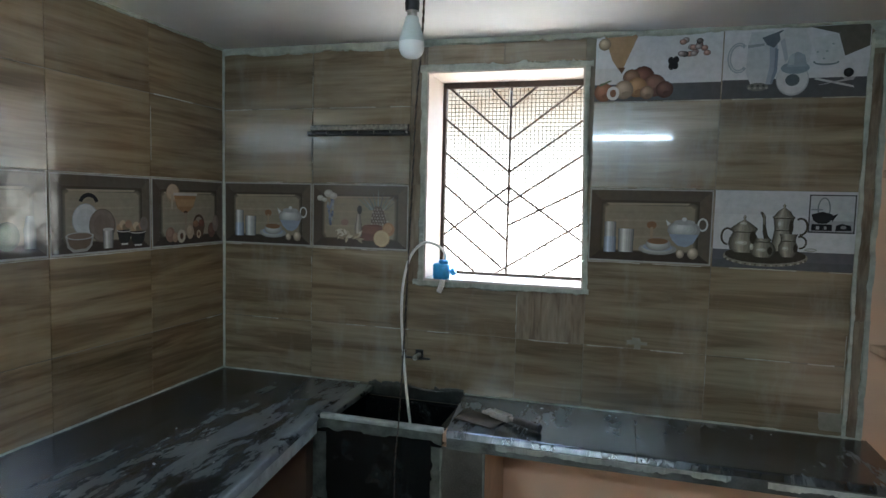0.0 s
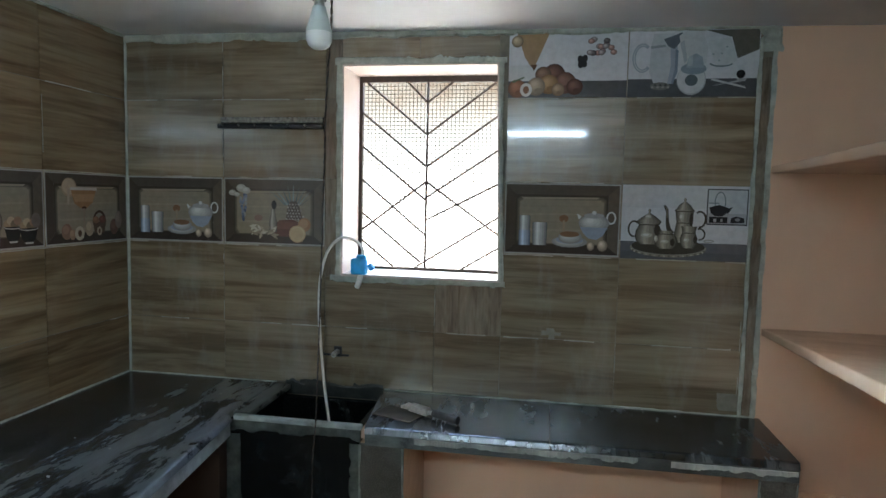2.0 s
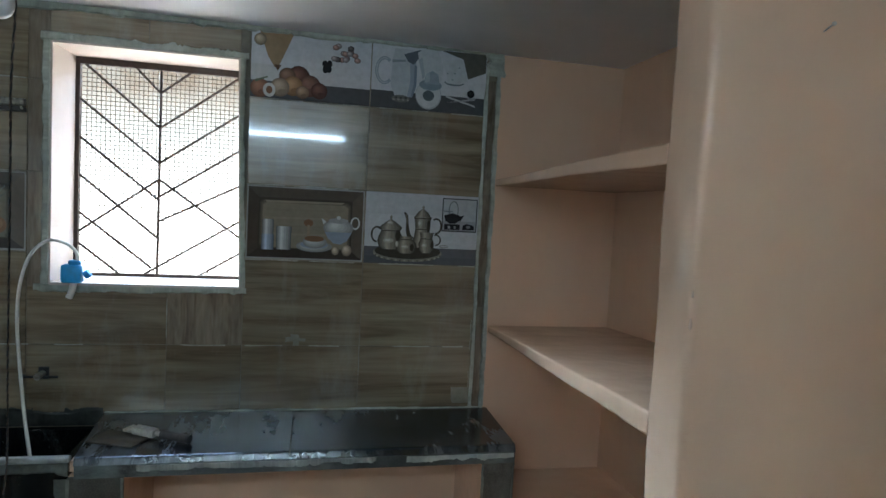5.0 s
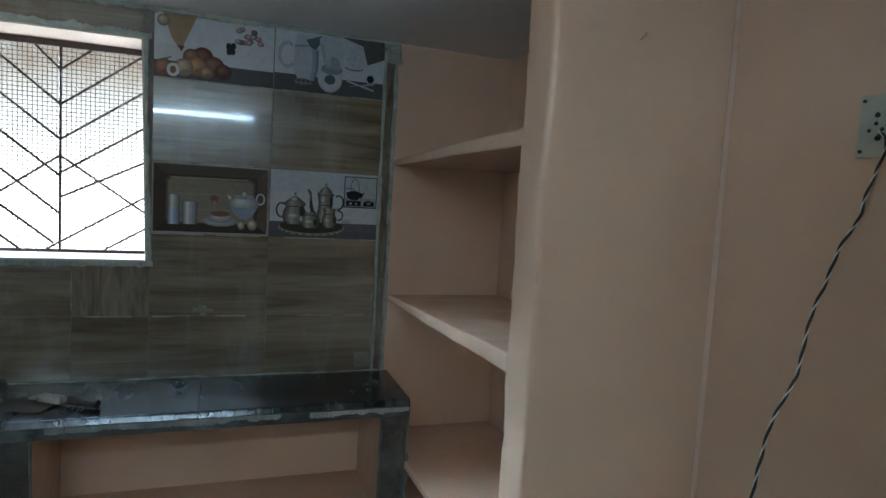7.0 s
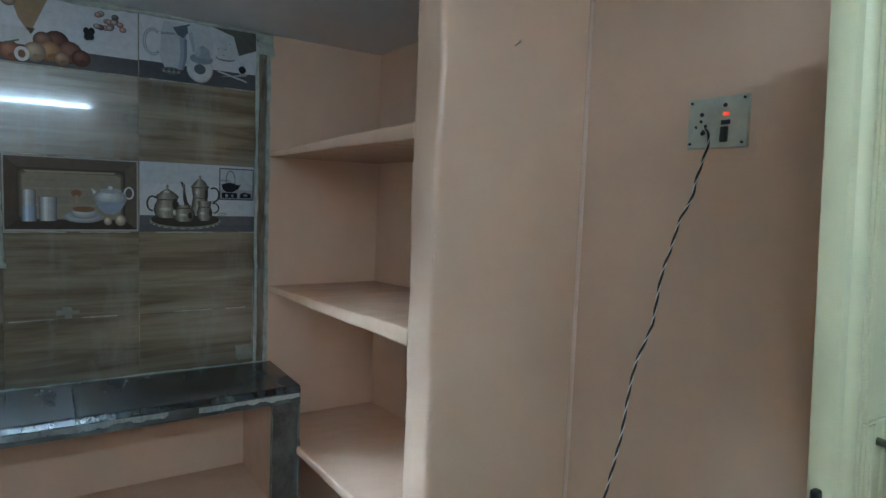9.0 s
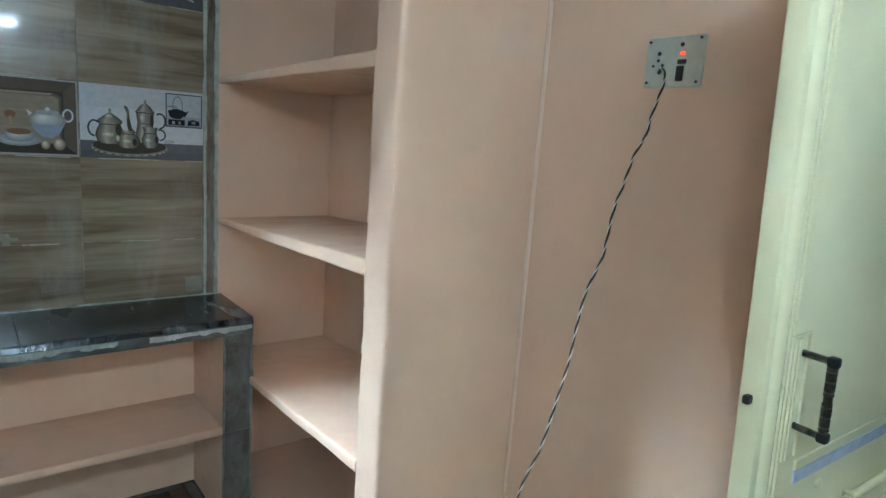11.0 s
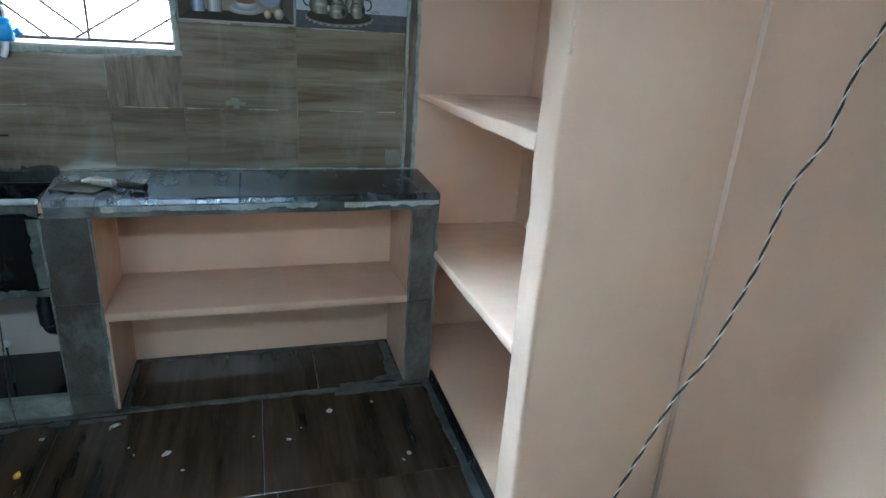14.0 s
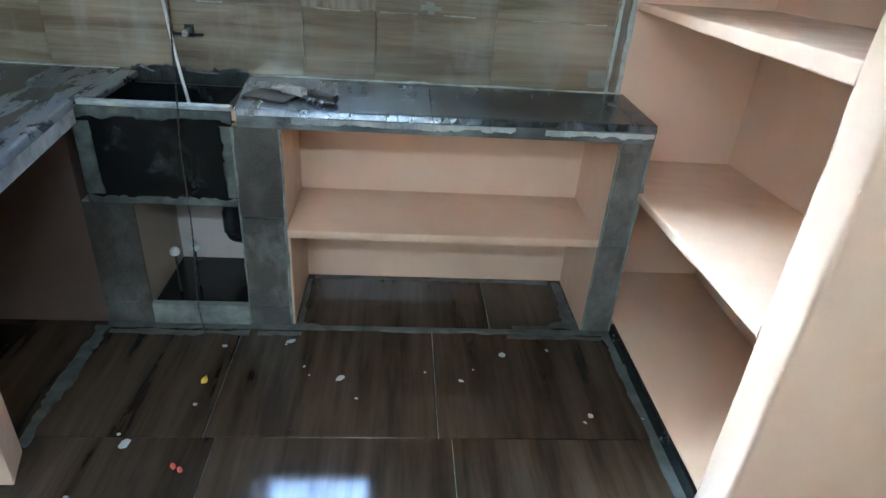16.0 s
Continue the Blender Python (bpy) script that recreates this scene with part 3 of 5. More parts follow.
band(g, -0.6, 2.5, ceil_z(XW) - 0.012, ceil_z(XW) + 0.01, pw, 0.005, 0.005, 0.04, "low")
part("ceiling_smear", g, GROUT, trim)
g = B()
band(g, XW - 0.002, XW + 0.010, TOP, 2.26, pn, 0.004, 0.002, 0.05, "high")
part("corner_joint", g, GROUT, trim)
g = B()
band(g, XW, -1.03, TOP - 0.002, TOP + 0.005, pn, 0.004, 0.002, 0.03, "high")
band(g, -0.57, 0.82, TOP - 0.002, TOP + 0.006, pn, 0.004, 0.003, 0.03, "high")
part("counter_joint", g, GROUT, trim)
g = B()
band(g, 0.85, 2.5, TOP - 0.002, TOP + 0.006, pw, 0.004, 0.002, 0.03, "high")
part("counter_joint", g, GROUT, trim)
g = B()
band(g, 0.762, 0.776, TOP, 2.20, pn, 0.005, 0.003, 0.03)
band(g, 0.806, 0.824, TOP, 2.20, pn, 0.006, 0.003, 0.03)
part("end_joint", g, GROUT, trim)
g = B()
band(g, 0.765, 0.84, 2.155, 2.235, pn, 0.008, 0.010, 0.02)
part("plaster_patch", g, GROUT, trim, "white plaster dab near the ceiling")
surround = B()
band(surround, WX0 - 0.030, WX1 + 0.030, WZ1 - 0.001, WZ1 + 0.026, pn, 0.005, 0.008, 0.025, "high")
band(surround, WX0 - 0.045, WX1 + 0.022, WZ0 - 0.022, WZ0 + 0.002, pn, 0.005, 0.006, 0.025, "low")
band(surround, WX0 - 0.024, WX0 + 0.001, WZ0, WZ1, pn, 0.005, 0.004, 0.03, "low")
band(surround, WX1 - 0.001, WX1 + 0.016, WZ0, WZ1, pn, 0.005, 0.004, 0.03, "high")
part("window_surround", splay(surround), GROUT, trim, "grey-green putty round the window")
g = B()
band(g, 0.70, 0.762, 0.865, 0.93, pn, 0.0006, 0.012, 0.02)
band(g, 0.045, 0.118, 1.104, 1.122, pn, 0.0005, 0.006, 0.014)
band(g, 0.068, 0.090, 1.092, 1.136, pn, 0.0006, 0.006, 0.014)
part("grout_smear", g, FAINT, trim)
g = B()
rnd = random.Random(21)
for z, x0, x1 in ((1.093, -1.70, -0.10), (1.093, -0.10, 0.76), (1.413, -1.70, -0.83), (1.688, -1.70, -0.83), (2.000, -1.70, -0.83), (1.413, -0.11, 0.76), (1.688, -0.11, 0.32), (2.000, -0.11, 0.76)):
    x = x0
    while x < x1 - 0.05:
        w = rnd.uniform(0.05, 0.22)
        if rnd.random() < (0.5 if z < 1.2 else 0.8):
            band(g, x, min(x1, x + w), z - 0.0022, z + 0.0016, pn, 0.0005, 0.0012, 0.02)
        x += w + rnd.uniform(0.01, 0.10)
for x, z0, z1 in ((-1.264, 1.10, 1.41), (-1.264, 1.69, 2.24), (-0.372, 1.12, 1.29), (0.320, 0.98, 1.12), (-1.264, 1.41, 1.69), (0.320, 1.43, 1.68), (0.320, 2.01, 2.10), (0.757, 0.90, 1.20)):
    z = z0
    while z < z1 - 0.03:
        w = rnd.uniform(0.05, 0.16)
        band(g, x - 0.0011, x + 0.0011, z, min(z1, z + w), pn, 0.0005, 0.0012, 0.02)
        z += w + rnd.uniform(0.01, 0.09)
part("joint_grout", g, PALE_JOINT, trim, "broken pale grout in the tile joints")
g = B()
for y, z0, z1 in ((2.062, 1.41, 1.69), (1.628, 1.41, 1.69), (2.062, 1.75, 1.95)):
    band(g, y - 0.002, y + 0.002, z0, z1, pw, 0.0005, 0.0012, 0.02)
for z, y0, y1 in ((1.413, 1.2, 2.49), (1.688, 1.2, 2.49), (2.000, 2.08, 2.30), (1.093, 2.38, 2.48)):
    band(g, y0, y1, z - 0.0022, z + 0.0016, pw, 0.0005, 0.0012, 0.02)
part("joint_grout", g, PALE_JOINT, trim, "broken pale grout in the tile joints")
g = B()
flo = lambda u, v, d: (u, v, 0.0005 + d)
band(g, -1.07, 0.84, 2.083, 2.116, flo, 0.004, 0.006, 0.04, "low")
band(g, 0.80, 0.838, 1.2, 2.083, flo, 0.002, 0.006, 0.04, "low")
band(g, -1.105, -1.055, 1.50, 2.09, flo, 0.003, 0.014, 0.03)
part("floor_joint", g, FLOOR_CEMENT, trim)
g = B()
for x0, x1, y, w in ((-1.05, -0.55, 2.060, 0.014), (-0.52, -0.36, 2.062, 0.012), (0.42, 0.80, 2.066, 0.012), (0.45, 0.60, 2.120, 0.018), (0.60, 0.72, 2.140, 0.022), (-0.40, -0.30, 2.12, 0.012)):
    band(g, x0, x1, y - w, y + w, flo, 0.0006, w * 0.6, 0.03)
for y0, y1, x, w in ((2.13, 2.47, 0.690, 0.022), (2.13, 2.45, -0.378, 0.012)):
    band(g, x - w, x + w, y0, y1, flo, 0.0006, w * 0.6, 0.03)
band(g, -0.36, 0.66, 2.455, 2.482, flo, 0.0006, 0.008, 0.03)
part("floor_dust", g, DUST, trim, "thin grey cement dust swept to the edges")


# painted bead in the corner of the partition, its highlight put into the colour
part("corner_bead", rod(B(), (XE - 0.002, 1.1205, 0.0), (XE - 0.002, 1.1205, 2.236), 0.0072, 14), PEACH_GLOSS, trim, "glossy paint bead in the corner, coloured paler for its highlight", True)
# pale blobs added for the glints on the chipped corner of the partition
g = B()
for z, r, h in ((1.430, 0.0035, 0.022), (1.490, 0.0028, 0.014), (1.020, 0.0026, 0.010), (0.60, 0.0032, 0.012)):
    lathe(g, [(r * 0.4, 0), (r, h * 0.25), (r * 0.8, h * 0.7), (r * 0.3, h)], (0.8245, 1.1685, z), 8)
part("paint_drips", g, PEACH_GLOSS, trim, "small pale glossy blobs added for glints on the chipped corner", True)
# cement squeezed out along the edges of the tiled piers
pf = lambda u, v, d: (u, 2.1118 - d, v)
g = B()
for x0, x1 in ((-0.405, -0.397), (0.7215, 0.729), (-0.556, -0.549), (0.829, 0.8365)):
    band(g, x0, x1, 0.01, 0.775, pf, 0.0012, 0.003, 0.03)
part("pier_joint", g, CEMENT, trim)
# wet black stain on the wall behind the basin
g = B()
band(g, -0.99, -0.575, 0.802, 0.858, pn, 0.002, 0.012, 0.022, "high")
band(g, -0.93, -0.80, 0.848, 0.868, pn, 0.0016, 0.010, 0.02, "high")
band(g, -0.70, -0.60, 0.848, 0.862, pn, 0.0016, 0.009, 0.02, "high")
part("sink_stain", g, STAIN, trim, "dark wet cement stain over the basin")


# ---- window ----
window = thing("window_1", "window with rusty iron grille and wire mesh", "window", "structure")
YG = 2.715
fr = B()
for x0, x1, z0, z1 in ((WX0 + 0.006, WX0 + 0.020, WZ0 + 0.008, WZ1 - 0.006), (WX1 - 0.010, WX1 - 0.006, WZ0 + 0.008, WZ1 - 0.006),
                       (WX0 + 0.020, WX1 - 0.010, WZ1 - 0.030, WZ1 - 0.006), (WX0 + 0.020, WX1 - 0.010, WZ0 + 0.008, WZ0 + 0.020)):
    box(fr, x0, x1, YG - 0.012, YG + 0.012, z0, z1)
part("window_frame", splay(fr), IRON, window)
CX = -0.458


def bar(x0, z0, x1, z1, r=0.0050):
    part("bar", splay(rod(B(), (x0, YG, z0), (x1, YG, z1), r, 6)), IRON, window)


part("bar", rod(B(), (CX, YG, WZ0 + 0.01), (CX, YG, WZ1 - 0.02), 0.0055, 6), IRON, window, "upright centre bar")
GL, GR = WX0 + 0.018, WX1 - 0.008
for k, (zl, zc) in enumerate(((2.118, 1.886), (1.976, 1.752), (1.835, 1.610), (1.694, 1.462))):
    bar(GL, zl, CX, zc)
    bar(GR, zl - 0.004, CX, zc + (0.0, 0.0, 0.012, 0.065)[k])
bar(GL + 0.18, 2.118, CX, 2.018), bar(GR - 0.18, 2.118, CX, 2.018)
bar(GL, 1.553, CX - 0.02, 1.345), bar(GL, 1.436, GL + 0.155, 1.312)
bar(GR, 1.553, GL + 0.22, 1.312), bar(GR, 1.425, GR - 0.155, 1.318)
bar(CX, 1.690, GL, 1.478), bar(CX, 1.690, GR, 1.462)
wires = B()
step = 0.0165
for i in range(1, int((GR - GL) / step) + 1):
    x = GL + i * step
    box(wires, x - 0.0012, x + 0.0012, YG + 0.020, YG + 0.0226, WZ0 + 0.01, WZ1 - 0.02)
for i in range(1, int((WZ1 - WZ0) / step)):
    z = WZ0 + 0.012 + i * step
    box(wires, GL, GR, YG + 0.0174, YG + 0.0198, z - 0.0012, z + 0.0012)
tagged(part("wire_mesh", splay(wires), WIRE, window, "square wire mesh behind the grille"), kind="stuff")

# daylight outside as a glowing backdrop: pale below, dimmer and browner with height
sky_m, N, L, b = nodes_of("glowing_outdoors")
vec = coords(N, L, (1, 1, 1), False, "World")
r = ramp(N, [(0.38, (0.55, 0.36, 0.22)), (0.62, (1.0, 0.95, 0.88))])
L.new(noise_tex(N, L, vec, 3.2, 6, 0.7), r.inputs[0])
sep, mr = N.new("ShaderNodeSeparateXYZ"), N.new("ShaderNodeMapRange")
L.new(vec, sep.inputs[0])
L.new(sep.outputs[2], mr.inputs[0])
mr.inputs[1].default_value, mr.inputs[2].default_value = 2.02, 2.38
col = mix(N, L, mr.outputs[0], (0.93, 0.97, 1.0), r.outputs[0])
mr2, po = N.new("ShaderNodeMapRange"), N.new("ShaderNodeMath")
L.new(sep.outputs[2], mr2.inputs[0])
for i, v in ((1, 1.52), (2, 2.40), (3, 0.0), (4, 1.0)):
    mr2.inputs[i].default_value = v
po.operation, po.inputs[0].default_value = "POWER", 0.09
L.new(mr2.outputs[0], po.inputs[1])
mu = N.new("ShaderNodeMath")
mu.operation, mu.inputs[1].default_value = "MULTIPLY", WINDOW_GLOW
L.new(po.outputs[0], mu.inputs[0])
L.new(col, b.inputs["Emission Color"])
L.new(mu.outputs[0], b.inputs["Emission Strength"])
b.inputs["Base Color"].default_value, b.inputs["Specular IOR Level"].default_value = (0, 0, 0, 1), 0.0
backdrop = tagged(new("backdrop", mesh_of("backdrop", box(B(), -9.0, 5.0, 4.10, 4.14, -0.25, 2.65), sky_m)), "glowing backdrop for the overexposed yard outside the window", "backdrop", kind="structure")
ground = tagged(new("ground", mesh_of("ground", box(B(), -60, 60, -60, 90, -0.3, -0.2), YARD)), "pale cement yard outside the house", "ground", kind="structure")


# ---- small things ----
bulb = thing("light_bulb", "unlit white LED bulb in a holder on a twisted cord", "bulb")
BX, BY, BZ = -0.471, 1.50, 1.948
rounded(part("diffuser", lathe(B(), [(0.006, 0.0), (0.016, 0.0025), (0.024, 0.009), (0.0285, 0.019), (0.0295, 0.030), (0.029, 0.037)], (BX, BY, BZ), 28), BULB_GLASS, bulb, "milky white dome"))
shell = rounded(part("body", lathe(B(), [(0.0293, 0.037), (0.028, 0.046), (0.022, 0.066), (0.0165, 0.085), (0.015, 0.094)], (BX, BY, BZ), 28), BULB_BODY, bulb, "grey ribbed bulb body"))
rounded(part("cap", lathe(B(), [(0.0115, 0.094), (0.0115, 0.112)], (BX, BY, BZ), 20), STEEL, shell))
rounded(part("holder", lathe(B(), [(0.016, 0.108), (0.017, 0.125), (0.014, 0.150), (0.008, 0.162)], (BX, BY, BZ), 20), DARK, bulb, "black bakelite lamp holder"))
up = smooth_line([(BX, BY, BZ + 0.16), (BX + 0.01, BY, BZ + 0.24), (BX + 0.012, BY, 2.27)], 14)
part("flex", sweep(B(), up, 0.0018, 6, 60, 0.0018), DARK, bulb)


def twisted_cord(name, points, label, r, turns, light=HOSE, thin=0.72, bed=1.0):
    """A cord of two strands, one dark and one pale, wound round each other."""
    c = thing(name, label, "cord")
    line = smooth_line(points, 44)
    part("strand", sweep(B(), line, r, 6, turns, r * min(1.0, bed * 0.6), 0.0), DARK, c, "dark strand", True)
    part("strand", sweep(B(), line, r * thin, 6, turns, r * bed, math.pi), light, c, "pale strand", True)
    return c


twisted_cord("hanging_cord", [(-0.440, 1.52, 2.27), (-0.455, 1.54, 2.14), (-0.480, 1.60, 2.02), (-0.510, 1.65, 1.845), (-0.540, 1.72, 1.66), (-0.616, 1.89, 1.195),
             (-0.700, 2.085, 0.86), (-0.712, 2.088, 0.70), (-0.712, 2.085, 0.42), (-0.72, 2.06, 0.15), (-0.70, 2.03, 0.008)],
             "twisted dark and brown cord hanging from the ceiling to the sink", 0.0018, 24, WIRE)
twisted_cord("power_cord", [(1.277, 0.747, 1.776), (1.263, 0.722, 1.745), (1.222, 0.719, 1.652), (1.213, 0.719, 1.615), (1.175, 0.719, 1.563), (1.150, 0.719, 1.50), (1.124, 0.719, 1.44),
             (1.108, 0.719, 1.35), (1.098, 0.719, 1.322), (1.058, 0.719, 1.254), (1.040, 0.719, 1.18), (1.026, 0.719, 1.10), (0.998, 0.719, 1.01), (0.960, 0.719, 0.905), (0.912, 0.719, 0.83),
             (0.860, 0.719, 0.705), (0.830, 0.719, 0.63), (0.74, 0.71, 0.43), (0.62, 0.68, 0.17), (0.55, 0.66, 0.006)],
             "black and white twisted cord sagging from the socket", 0.0026, 19, HOSE, 0.50, 0.63)

hose = thing("hose", "thin white hose looping from the window into the sink", "hose")
part("tube", sweep(B(), smooth_line([(-0.668, 2.478, 1.375), (-0.672, 2.475, 1.415), (-0.705, 2.465, 1.446), (-0.757, 2.455, 1.450), (-0.806, 2.45, 1.395), (-0.832, 2.445, 1.294), (-0.836, 2.44, 1.18),
     (-0.830, 2.44, 1.064), (-0.815, 2.43, 0.94), (-0.791, 2.40, 0.835), (-0.755, 2.36, 0.69), (-0.74, 2.34, 0.535)], 8), 0.0055, 10), HOSE, hose, "", True)
hose.location = (0.009, 0, 0.005)
coupling = thing("hose_coupling", "bright blue plastic hose coupling on the window ledge", "coupling")
block = rounded(part("body", box(B(), -0.712, -0.648, 2.446, 2.486, 1.308, 1.372, 0.010, 3), BLUE, coupling))
rounded(part("nut", lathe(B(), [(0.018, 0), (0.020, 0.004), (0.020, 0.012), (0.016, 0.016)], (-0.672, 2.466, 1.370), 12), BLUE, block))
rounded(part("outlet", rod(B(), (-0.640, 2.466, 1.335), (-0.625, 2.466, 1.345), 0.014, 12), BLUE, block))
part("bracket", box(B(), -0.700, -0.660, 2.486, 2.52, 1.3065, 1.322, 0.003), BLUE, coupling)
part("tail", sweep(B(), smooth_line([(-0.675, 2.468, 1.310), (-0.680, 2.466, 1.28), (-0.690, 2.468, 1.256)], 5), 0.011, 8), HOSE, coupling, "grey-white rag end", True)

coupling.location = (0.009, 0, 0.006)
tap_stub = thing("tap_stub", "dark bare pipe stub sticking out of the tiles", "pipe")
part("flange", box(B(), -0.792, -0.760, 2.490, 2.4995, 0.962, 1.004, 0.002), DARK, tap_stub)
part("pipe", rod(B(), (-0.776, 2.495, 0.982), (-0.776, 2.44, 0.982), 0.011, 12), STEEL, tap_stub)
part("lever", box(B(), -0.83, -0.72, 2.462, 2.470, 0.972, 0.980, 0.002), DARK, tap_stub)
part("knob", rod(B(), (-0.832, 2.458, 0.976), (-0.832, 2.474, 0.976), 0.009, 10), DARK, tap_stub)

tap_stub.location = (0.010, 0, 0.010)
rail = thing("wall_rail", "narrow steel rail fixed across one wall tile", "rail")
strip = part("strip", box(B(), -1.275, -0.838, 2.482, 2.4985, 1.904, 1.928, 0.003), TARNISH, rail)
# shadow under the strip is put into the lip's black colour
part("lip", box(B(), -1.285, -0.836, 2.474, 2.4985, 1.884, 1.901, 0.002), DARK, rail, "lower lip coloured black for its shadow")
for i in range(7):
    part("hook", rod(B(), (-1.26 + i * 0.07, 2.474, 1.893), (-1.26 + i * 0.07, 2.466, 1.897), 0.004, 8), STEEL, strip)

rail.location = (0.008, 0, 0)
plank = thing("plank", "short raw wood offcut on the counter", "plank")
rounded(part("board", box(B(), -0.08, 0.08, -0.055, 0.055, 0, 0.006, 0.002), WOOD, plank))
plank.matrix_world = pose(-0.445, 2.235, TOP + 0.001, 0, 0, -20)
hammer = thing("hammer", "dusty mason's hammer lying on the counter", "hammer")
head = B()
box(head, -0.052, 0.045, -0.020, 0.020, 0.0, 0.030, 0.005)
box(head, -0.085, -0.050, -0.028, 0.028, 0.008, 0.020, 0.004)
rounded(part("head", head, BEIGE, hammer, "flat beige cement-crusted head"))
rounded(part("neck", rod(B(), (0.040, 0, 0.016), (0.075, 0, 0.016), 0.010, 10), BEIGE, hammer))
grip = rounded(part("handle", rod(B(), (0.070, 0, 0.017), (0.185, 0, 0.017), 0.016, 12), GRIP, hammer, "dark brown worn handle"))
rounded(part("butt", rod(B(), (0.183, 0, 0.017), (0.193, 0, 0.017), 0.0175, 12), DARK, grip))
hammer.matrix_world = pose(-0.372, 2.250, TOP + 0.0075, 0, 2.0, -26) @ Matrix.Scale(0.84, 4)

# crumbs of cement and scraps, each lying where it fell
def scrap(name, x, y, z, size, mat, label, seed, flat=0.35, group=""):
    rnd = random.Random(seed)
    bm = B()
    bmesh.ops.create_icosphere(bm, subdivisions=1, radius=1)
    for v in bm.verts:
        v.co *= rnd.uniform(0.7, 1.15)
        v.co.z *= flat
    lo = min(v.co.z for v in bm.verts)
    for v in bm.verts:
        v.co = Vector((v.co.x * size * rnd.uniform(0.85, 1.15) * (1 + 0.4 * (seed % 3)) / 1.3, v.co.y * size * 0.8, (v.co.z - lo) * size))
    ob = tagged(new(name, mesh_of(name, bm, mat)), label, "scrap", group)
    ob.matrix_world = pose(x, y, z, 0, 0, rnd.uniform(0, 360))
    return ob


scrap("plastic_scrap", -0.639, 1.788, 0.001, 0.016, YELLOW, "small yellow plastic scrap on the floor", 1, 0.7)
for i, (x, y, s) in enumerate(((-0.638, 1.682, 0.011), (-0.791, 1.515, 0.022), (-0.822, 1.554, 0.010), (0.223, 1.810, 0.012), (-0.193, 1.816, 0.019), (-0.323, 1.873, 0.008), (-0.300, 1.830, 0.006),
                              (-0.133, 1.718, 0.007), (0.385, 1.952, 0.024), (0.270, 1.870, 0.006), (-0.390, 2.014, 0.018), (0.637, 1.645, 0.018), (0.811, 1.636, 0.007), (-0.620, 1.98, 0.012),
                              (-0.870, 1.33, 0.012), (0.098, 1.852, 0.007), (0.612, 1.616, 0.008), (-0.405, 1.995, 0.008), (0.560, 1.985, 0.012))):
    scrap("cement_crumb", x, y, 0.001, s * 0.85, PAPER, "pale crumb of cement on the floor", 10 + i, 0.16, "crumbs on the floor")
scrap("red_scrap", -0.627, 1.432, 0.001, 0.012, RED, "small red and white plastic scrap on the floor", 40, 0.4, "red scraps")
scrap("red_scrap", -0.605, 1.420, 0.001, 0.011, RED, "small red and white plastic scrap on the floor", 41, 0.4, "red scraps")
for i, (x, y, s) in enumerate(((-0.003, 2.441, 0.010), (0.02, 2.43, 0.006), (-0.253, 2.434, 0.009), (0.536, 2.442, 0.007), (-0.02, 2.40, 0.007), (-1.30, 2.02, 0.010), (-1.22, 1.75, 0.008),
                              (-1.10, 1.62, 0.007), (-1.25, 1.55, 0.009), (-1.38, 1.80, 0.006), (-1.12, 1.88, 0.006), (-1.17, 2.30, 0.007))):
    scrap("cement_crumb", x, y, TOP + 0.0005, s * 0.7, PAPER, "pale crumb of cement on the counter", 60 + i, 0.35, "crumbs on the counters")
for x, y, z in ((-0.835, 2.22, 0.075), (-0.775, 2.26, 0.075)):
    t = thing("pipe_fitting", "small white pipe fitting on the cupboard floor", "fitting", "", "fittings under the sink")
    rounded(part("stem", lathe(B(), [(0.004, 0), (0.004, 0.168)], (x, y, z), 10), DARK, t))
    rounded(part("cap", lathe(B(), [(0.010, 0.160), (0.018, 0.165), (0.019, 0.178), (0.012, 0.189), (0.004, 0.192)], (x, y, z), 12), HOSE, t))

# switch board
board = thing("switch_board", "grey-green socket and switch plate with a red light", "switch")
face = part("plate", box(B(), XE - 0.010, XE - 0.0005, 0.6450, 0.7920, 1.7388, 1.8532, 0.002), PLATE, board)
part("backing", box(B(), XE - 0.0006, XE + 0.01, 0.6143, 0.8227, 1.7112, 1.8696, 0.001), PEACH, board, "faint plaster patch round the plate")
for y, z in ((0.7832, 1.8430), (0.6549, 1.8451), (0.7832, 1.7500), (0.6549, 1.7490)):
    part("screw", rod(B(), (XE - 0.009, y, z), (XE - 0.013, y, z), 0.0032, 10), DARK, face)
for y, z, r in ((0.7569, 1.8154, 0.0050), (0.7580, 1.8001, 0.0038), (0.7701, 1.7878, 0.0034), (0.7459, 1.7888, 0.0038)):
    part("socket_hole", rod(B(), (XE - 0.009, y, z), (XE - 0.0112, y, z), r, 12), DARK, face)
part("plug", rod(B(), (XE - 0.009, 0.7503, 1.7776), (XE - 0.020, 0.7459, 1.7715), 0.005, 10), DARK, board)
part("pilot_hole", rod(B(), (XE - 0.009, 0.6999, 1.8328), (XE - 0.0115, 0.6999, 1.8328), 0.005, 12), DARK, board)
rounded(part("indicator", box(B(), XE - 0.0135, XE - 0.009, 0.6895, 0.7030, 1.8090, 1.8175, 0.002), LAMP_RED, board, "glowing red indicator lens"))
rounded(part("switch", box(B(), XE - 0.0155, XE - 0.009, 0.6889, 0.7075, 1.7510, 1.7858, 0.003), DARK, board, "black rocker switch"))
part("switch_top", box(B(), XE - 0.0125, XE - 0.009, 0.6856, 0.7075, 1.7899, 1.8001, 0.001), DARK, board)

board.location = (0, -0.005, -0.011)
nail = thing("nail", "small bent nail in the partition wall", "nail")
